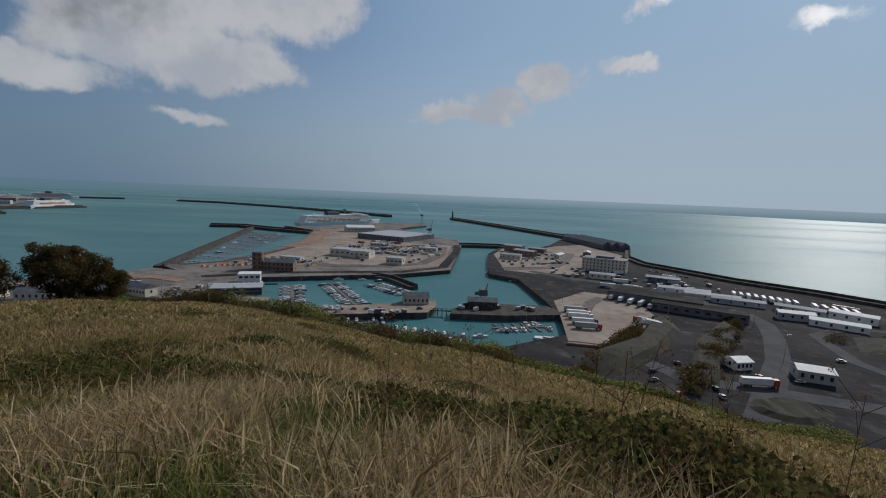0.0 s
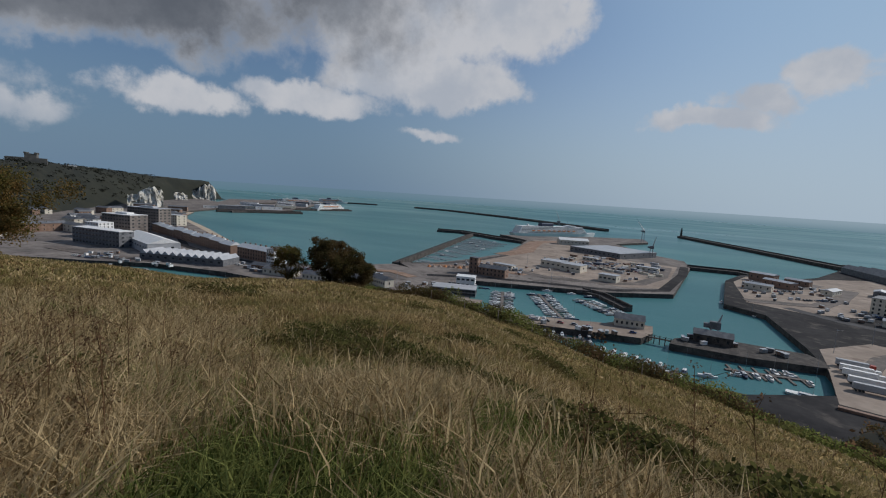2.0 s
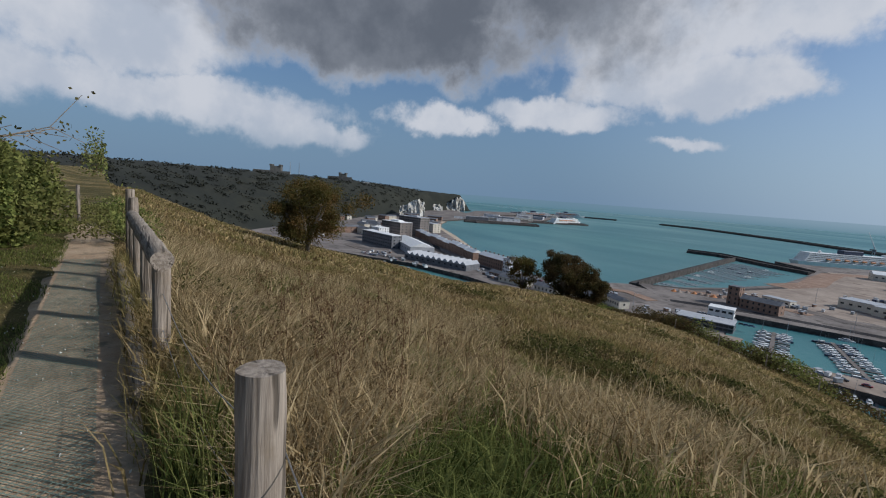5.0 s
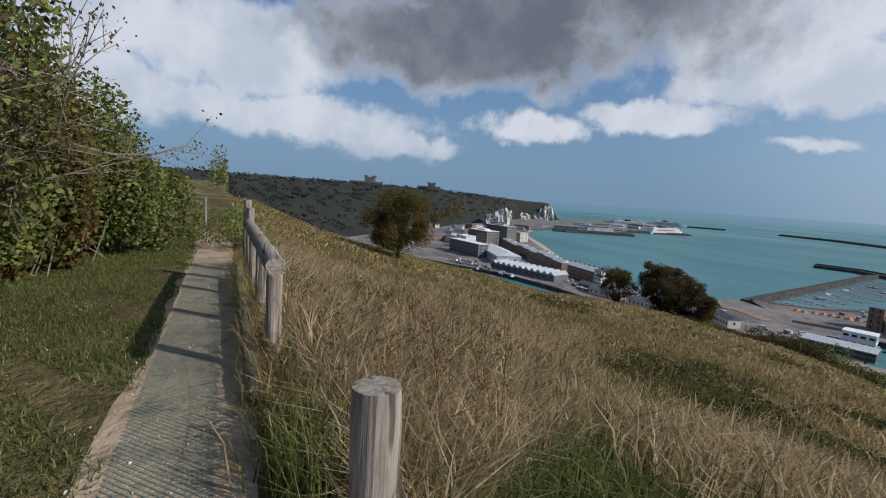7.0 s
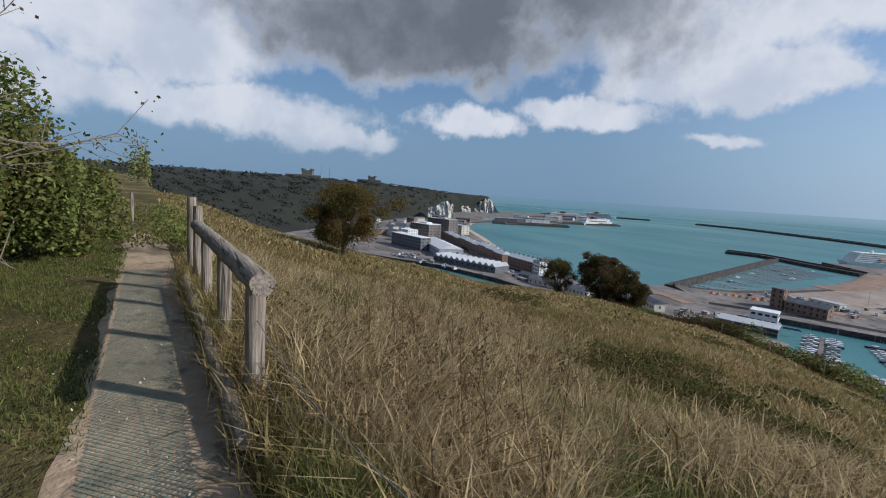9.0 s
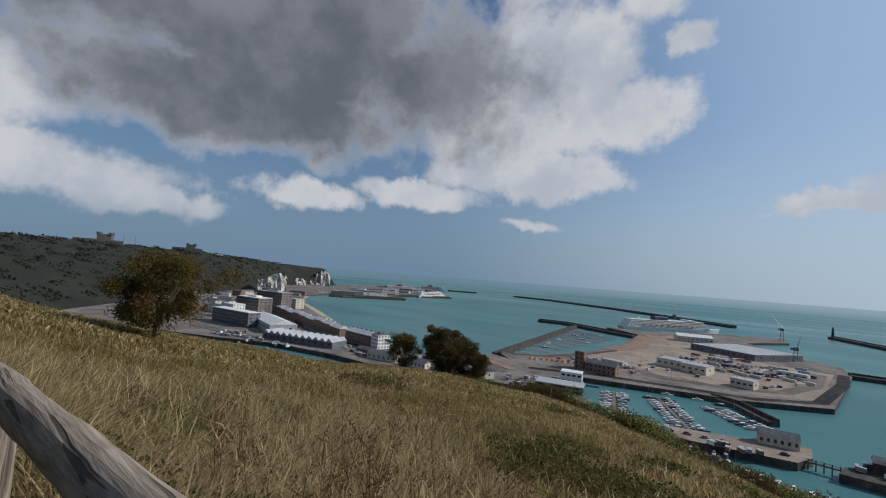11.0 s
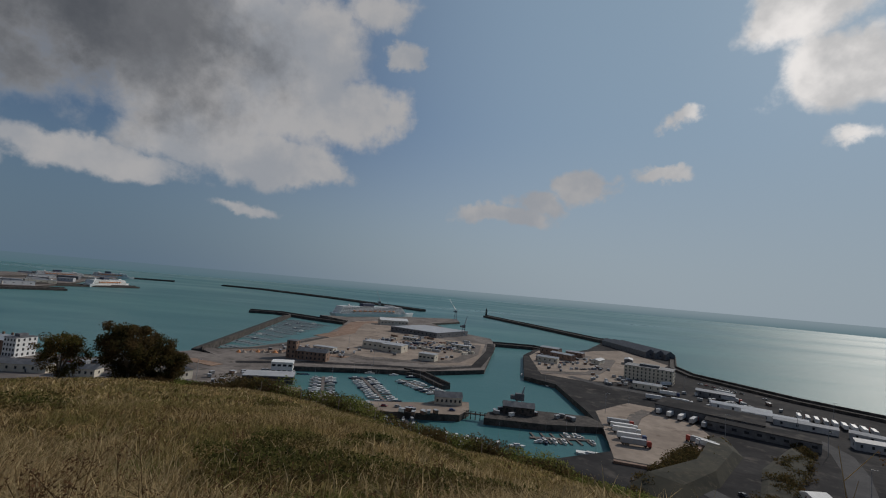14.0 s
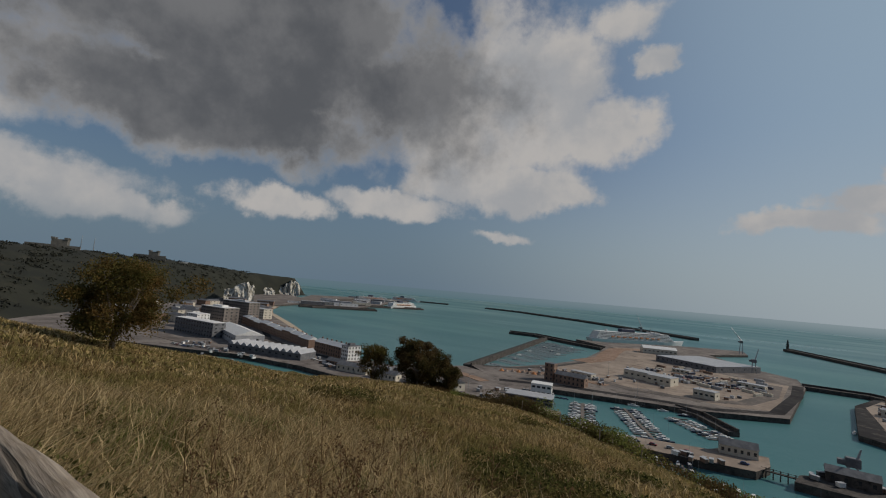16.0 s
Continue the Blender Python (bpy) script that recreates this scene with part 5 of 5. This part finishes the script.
for x, y, sx, sy, h, t, wl in ((215, 380, 40, 6, 4, -28, WHITE), (228, 358, 40, 6, 4, -28, WHITE), (240, 342, 36, 6, 4, -28, GREYROOF), (275, 320, 30, 6, 4, -40, GREYROOF), (300, 300, 26, 8, 5, -50, WHITE),
                              (255, 300, 22, 8, 5, -20, GREYROOF), (148, 205, 9, 8, 4, 10, WHITE), (176, 192, 14, 11, 5, -25, GREYROOF), (270, 280, 30, 8, 4, -40, WHITE), (105, 600, 30, 12, 7, -40, BRICK), (80, 560, 24, 10, 6, -20, CREAM),
                              (130, 640, 24, 10, 6, -30, BRICK), (150, 590, 26, 10, 5, 60, CREAM), (95, 640, 26, 14, 9, -30, BRICK), (200, 620, 20, 10, 6, 70, SLATE), (220, 430, 30, 8, 5, -30, SLATE), (160, 440, 24, 8, 5, -20, CREAM)):
    building("dock_shed", x, y, t, sx, sy, h, wl, GREYROOF if wl is not WHITE else WHITE, "low dock shed with a sheet roof", 1, 4, "gable", WIN_SMALL, 1, "shed", 1.6)
# containers and stacks on the quay
crate = []
for i in range(46):
    crate.append(pose(rng.uniform(-130, -15), rng.uniform(540, 690), QUAY + .08, 0, 0, rng.choice((-28, 62))))


def container(mat, label):
    ob = thing("container", pose(0, 0, 0), label, "container", "shipping containers")
    part("body", box(bmesh.new(), 0, 0, .05, 12, 2.45, 2.6, bevel=.05), mat, ob)
    rib = mesh_of("rib", box(bmesh.new(), 0, 0, .2, .12, 2.56, 2.3), mat)
    for k in range(8):
        shared("rib", rib, ob, Matrix.Translation((-5.2 + 1.5 * k, 0, 0)))
    return ob


bin_copies([lambda: container(GREYROOF, "grey ribbed steel shipping container on the quay"), lambda: container(NAVY, "dark blue ribbed shipping container on the quay"), lambda: container(CREAM, "cream ribbed shipping container on the quay"), lambda: container(BRICK, "rust-red ribbed shipping container on the quay")], crate)


def crane(x, y, tall, reach, turn, label, z=QUAY):
    ob = thing("crane", pose(x, y, z, 0, 0, turn), label, "crane")
    for sx in (-3, 3):
        for sy in (-3, 3):
            part("leg", pole(bmesh.new(), (sx, sy, 0), (sx * .5, sy * .5, tall * .45), .5, .4, 6), STEEL, ob)
    part("cabin", box(bmesh.new(), 0, 0, tall * .42, 6, 4, 4.5, bevel=.3), SLATE, ob)
    part("jib", pole(bmesh.new(), (1, 0, tall * .5), (reach, 0, tall), .9, .35, 6), STEEL, ob)
    part("counterweight", box(bmesh.new(), -4.5, 0, tall * .45, 3, 3.5, 2.5), SLATE, ob)
    return ob


crane(-72, 1120, 52, -18, 10, "tall blue-grey harbour crane with a raised jib")
crane(-36, 770, 34, 5, 10, "dark mobile harbour crane on the quay")
crane(-262, 1150, 62, -12, 0, "tall slim crane behind the ship")
crane(25, 312, 16, 3, 0, "small dark quay crane")
# lighthouse on the pier head
ob = thing("lighthouse", pose(-1, 1492, -73), "small stone lighthouse on the pier head", "lighthouse")
part("tower", pole(bmesh.new(), (0, 0, 0), (0, 0, 19), 3.4, 2.4, 14), WALLSTONE, ob)
part("lantern", pole(bmesh.new(), (0, 0, 19), (0, 0, 23), 1.8, 1.5, 12), GLASS, ob)
part("cap", pole(bmesh.new(), (0, 0, 23), (0, 0, 25), 2.2, .2, 12), WALLSTONE, ob)
# lock gate and its footbridge
ob = thing("lock_bridge", pose(-4, 292, QUAY, 0, 0, -4), "dark timber lock gate with a footbridge", "bridge")
part("deck", box(bmesh.new(), 0, 0, -.6, 16, 2.2, .5), WALLSTONE, ob)
for i in range(5):
    part("pile", pole(bmesh.new(), (-6 + 3 * i, 0, -5), (-6 + 3 * i, 0, 1.2), .3, .3, 6), WALLSTONE, ob)
part("rail", box(bmesh.new(), 0, 0, .9, 16, .15, .15), WALLSTONE, ob)


# ---------------------------------------------------------------- roads and yards
def road(name, line, width, lift, mat, label):
    bm = prism(bmesh.new(), along(line, width), QUAY - .4, QUAY + lift)
    return tagged(link(name, bm, mat), label, "road", kind="structure")


# road grey lowered, with the cloud shade over the docks put into the colour
ASPHALT = material("shaded_asphalt", (0.07, 0.068, 0.071), (0.10, 0.096, 0.096), 0.08, 0.95, 0.2, spec=.1)
road("road_main", [(120, 150), (141, 174), (175, 212), (204, 253), (222, 285), (226, 310), (213, 350), (196, 385), (160, 415), (122, 437), (90, 470)], 12, .05, ASPHALT, "grey dock road curving round the yard")
road("road_side", [(300, 120), (240, 140), (185, 160), (141, 178), (112, 190), (100, 215), (110, 240)], 11, .04, ASPHALT, "grey side road meeting the roundabout")
road("road_loop", [(225, 160), (220, 215), (238, 262), (280, 282), (320, 262), (340, 220)], 8, .06, ASPHALT, "curved ramp road")
road("road_quay", [(-200, 372), (-150, 402), (-90, 420), (-45, 432), (-8, 470), (6, 600), (8, 690)], 10, .12, SHADED_TARMAC, "quay road along the basin")
road("road_sea", [(-215, 320), (-190, 280), (-165, 262), (-130, 262)], 11, .05, ASPHALT, "slip road beside the harbour")
road("road_shore", [(-240, 350), (-300, 300), (-364, 290), (-420, 285), (-508, 300), (-700, 395), (-920, 500)], 9, .05, SHADED_TARMAC, "seafront road")
road("road_marina", [(-250, 425), (-222, 450), (-206, 506), (-196, 604), (-215, 743), (-238, 850)], 7, .14, WALLSTONE, "dark marina wall walk")
GARDEN = material("scrub_ground", (0.022, 0.022, 0.014), (0.045, 0.04, 0.025), 0.08, 1.0, 0.8, c=(0.075, 0.06, 0.04))


def bank(name, points, top, label):
    """A planted bank with sloping sides."""
    c = Vector((sum(p[0] for p in points) / len(points), sum(p[1] for p in points) / len(points)))
    bm = bmesh.new()
    low = [bm.verts.new((x, y, QUAY - .3)) for x, y in points]
    high = [bm.verts.new((c.x + (x - c.x) * .72, c.y + (y - c.y) * .72, QUAY + top + rng.uniform(-.5, .5))) for x, y in points]
    bmesh.ops.triangulate(bm, faces=[bm.faces.new(high)])
    n = len(points)
    for i in range(n):
        bm.faces.new((low[i], low[(i + 1) % n], high[(i + 1) % n], high[i]))
    bmesh.ops.recalc_face_normals(bm, faces=bm.faces)
    return tagged(link(name, bm, GARDEN), label, "bank", kind="structure")


bank("ground_bank", [(108, 176), (124, 205), (150, 246), (200, 296), (196, 272), (160, 228), (136, 200), (122, 178)], 2.5, "dark scrubby bank inside the road")
bank("ground_bank_low", [(62, 200), (110, 236), (150, 296), (160, 300), (150, 262), (112, 214), (80, 188)], 4, "dark scrubby slope below the apron")
bank("ground_bank_ramp", [(240, 180), (238, 232), (262, 262), (300, 258), (322, 220), (300, 170)], 3, "green bank inside the ramp road")
bank("ground_island", [(140 + 17 * math.cos(a), 160 + 12 * math.sin(a)) for a in np.linspace(0, 2 * math.pi, 20, endpoint=False)], 1.2, "planted roundabout island")
for i in range(90):
    x, y = ((rng.uniform(105, 205), 0) if i % 2 else (rng.uniform(66, 150), 0))
    y = 168 + (x - 104) * 1.15 + rng.uniform(-3, 14) if i % 2 else 200 + (x - 64) * .95 + rng.uniform(-9, 9)
    clump("yard_bush", x, y, rng.uniform(5, 9), rng.uniform(3, 5.5), 260, .9, LEAF_DARK, "dark bush on the bank by the road", z=QUAY)
for i in range(34):
    x, y = rng.uniform(235, 330), rng.uniform(165, 262)
    clump("yard_bush", x, y, rng.uniform(6, 11), rng.uniform(2.5, 5), 260, .9, LEAF_DARK, "dark bush beside the ramp road", z=QUAY)
# retaining wall under the apron, lamp posts
bm = prism(bmesh.new(), along([(68, 232), (96, 226), (140, 284)], 2.5), QUAY - 3, QUAY + 1.1)
tagged(link("wall_apron", bm, BRICK), "long brown retaining wall of the apron", "wall", kind="structure")


def lamp_post():
    ob = thing("street_lamp", pose(0, 0, 0), "tall grey lamp post on the dock", "lamp", "dock lamps")
    part("pole", pole(bmesh.new(), (0, 0, 0), (0, 0, 14), .16, .09, 6), STEEL, ob)
    part("arm", box(bmesh.new(), .9, 0, 13.8, 2.2, .18, .14), STEEL, ob)
    part("lamp_head", box(bmesh.new(), 2.1, 0, 13.65, .9, .4, .2), GREYROOF, ob)
    return ob


bin_copies([lamp_post], [pose(x, y, QUAY, 0, 0, t) for x, y, t in ((-132, 268, 0), (-100, 430, 20), (-60, 470, 20), (-150, 520, 0), (-40, 560, 0), (-120, 700, 0), (90, 330, 0), (120, 370, 0), (160, 300, 0), (150, 400, 0), (200, 450, 0),
                                                                   (210, 280, 0), (180, 215, 0), (230, 335, 0), (-190, 300, 0), (-240, 310, 0), (118, 165, 0), (290, 380, 0), (60, 520, 0), (110, 590, 0))])
# far docks
for i in range(26):
    t = rng.uniform(0, 1)
    x, y = -1080 - 620 * t + rng.normal(0, 60), 760 + 900 * t + rng.normal(0, 60)
    building("far_shed", x, y, rng.choice((30, 60)), rng.uniform(30, 80), rng.uniform(12, 26), rng.uniform(5, 11), (GREYROOF, WHITE, SLATE, CREAM)[i % 4], GREYROOF, "low shed on the far docks", 1, 5, "flat", WIN_WIDE, 1, "shed")
land("ground_docks", [(-1176, 800), (-1060, 760), (-1040, 900), (-1200, 1180), (-1480, 1560), (-1700, 1950), (-1850, 1900), (-1830, 1300), (-1500, 1000)], QUAY - .1, CONCRETE, "far grey dock ground", "ground")
# orange-red material heaps and boats ashore by the marina
for i in range(12):
    x, y = -222 + i * 4.5, 418 + i * 2.6 + rng.normal(0, 2)
    bm = bmesh.new()
    bmesh.ops.create_cone(bm, cap_ends=True, segments=9, radius1=rng.uniform(2, 3.6), radius2=.4, depth=2.4, matrix=Matrix.Translation((x, y, QUAY + 1.2)))
    tagged(link("rubble_mound", bm, ORANGE if i % 3 == 0 else SANDY), "small heap of reddish building rubble", "heap")

# darker worn surfaces, tracks and stains of the yards
WORN = material("worn_surface", (0.09, 0.075, 0.066), (0.16, 0.13, 0.115), 0.05, 0.95, 0.2, c=(0.24, 0.19, 0.15))
RUST = material("brown_fill", (0.22, 0.13, 0.085), (0.30, 0.19, 0.13), 0.04, 0.95, 0.3, c=(0.36, 0.26, 0.19))
for i, (name, line, width, mat, label) in enumerate((
        ("yard_track", [(-150, 470), (-110, 452), (-60, 462), (-30, 490), (-14, 560), (-12, 660)], 13, WORN, "dark worn track across the quay"),
        ("yard_fill", [(-205, 590), (-196, 660), (-212, 740), (-226, 830), (-200, 890)], 26, RUST, "brown building fill beside the marina"),
        ("yard_fill", [(-225, 432), (-200, 446), (-170, 452), (-130, 448)], 12, RUST, "reddish building fill on the quay"),
        ("yard_track", [(-120, 560), (-60, 590), (-30, 640)], 20, WORN, "dark lorry park on the quay"),
        ("yard_track", [(60, 480), (120, 500), (150, 560), (180, 640)], 16, WORN, "dark worn dock ground"),
        ("yard_track", [(80, 590), (120, 610), (150, 660)], 22, WORN, "dark worn dock ground"),
        ("yard_track", [(98, 300), (112, 330), (128, 350)], 9, WORN, "tyre-dark patch on the apron"),
        ("yard_track", [(-300, 296), (-250, 300), (-215, 335)], 14, WORN, "worn car park ground"),
        ("yard_fill", [(-262, 345), (-236, 362), (-205, 352)], 12, RUST, "brown bare ground near the beach"),
        ("yard_track", [(-560, 190), (-470, 205), (-420, 228)], 14, WORN, "worn car park by the dock"))):
    bm = prism(bmesh.new(), along(line, width), QUAY - .2, QUAY + .16 + .02 * i)
    tagged(link(name, bm, mat), label, "yard", kind="structure")


def gear(mat, label):
    """Small dock gear: a skid with a box body and a lid."""
    ob = thing("dock_gear", pose(0, 0, 0), label, "equipment", "dock gear")
    part("body", box(bmesh.new(), 0, 0, .3, 3.6, 2.0, 1.9, bevel=.1), mat, ob)
    part("lid", box(bmesh.new(), 0, 0, 2.2, 3.8, 2.2, .2), GREYROOF, ob)
    part("skid", box(bmesh.new(), 0, 0, 0, 3.8, 1.6, .3), DARK, ob)
    return ob


spots = []
for x0, y0, sx, sy, n in ((-90, 560, 60, 70, 40), (-170, 470, 40, 30, 22), (110, 560, 45, 70, 46), (150, 470, 40, 30, 24), (230, 400, 40, 40, 26), (-250, 320, 40, 20, 30), (-175, 300, 25, 40, 20), (-440, 200, 60, 20, 26), (-60, 278, 40, 6, 14), (35, 300, 28, 6, 14), (-330, 268, 40, 10, 22)):
    for i in range(n):
        spots.append(pose(x0 + rng.uniform(-sx, sx), y0 + rng.uniform(-sy, sy), QUAY + .1, 0, 0, rng.uniform(0, 180)))
bin_copies([lambda: gear(WHITE, "small white steel store box on the dock"), lambda: gear(SLATE, "small dark grey plant unit on the dock"), lambda: gear(BRICK, "small rusty skip on the dock"), lambda: gear(STEEL, "small grey generator unit on the dock")], spots)

# ---------------------------------------------------------------- bearings of the harbour and town
# corrections, in degrees, to the bearing of everything beyond the foot of the hill
TURN_AT = (-45, -22.6, -10, -.8, 7.5, 22.4, 27.2, 30.4, 35.7, 48.6, 56.2, 65, 72, 79, 86, 95)
TURN_BY = (2.6, 1.2, .4, -.1, .5, 1.3, 1.6, 1.5, 1.0, -.3, -1.0, -1.5, -1.7, -.8, -.4, 0)


def turned(x, y):
    """The angle by which a place far off is turned about the hilltop."""
    far = np.clip((np.hypot(x, y) - 110) / 60, 0, 1)
    return np.radians(np.interp(np.degrees(np.arctan2(-x, y)), TURN_AT, TURN_BY)) * far


done = set()
still = Matrix.Identity(4)
for ob in list(scene.objects):
    if ob.parent is not None or ob.type not in {"MESH", "EMPTY"} or ob.name in {"water", "ground"}:
        continue
    if ob.matrix_basis != still:
        p = ob.matrix_basis.translation
        ob.matrix_basis = Matrix.Rotation(float(turned(p.x, p.y)), 4, "Z") @ ob.matrix_basis
        continue
    for piece in [ob, *ob.children]:
        if piece.type != "MESH" or piece.data.name in done:
            continue
        done.add(piece.data.name)
        co = np.empty(len(piece.data.vertices) * 3)
        piece.data.vertices.foreach_get("co", co)
        co = co.reshape(-1, 3)
        a = turned(co[:, 0], co[:, 1])
        x, y = co[:, 0].copy(), co[:, 1].copy()
        co[:, 0], co[:, 1] = x * np.cos(a) - y * np.sin(a), x * np.sin(a) + y * np.cos(a)
        piece.data.vertices.foreach_set("co", co.ravel())
        piece.data.update()
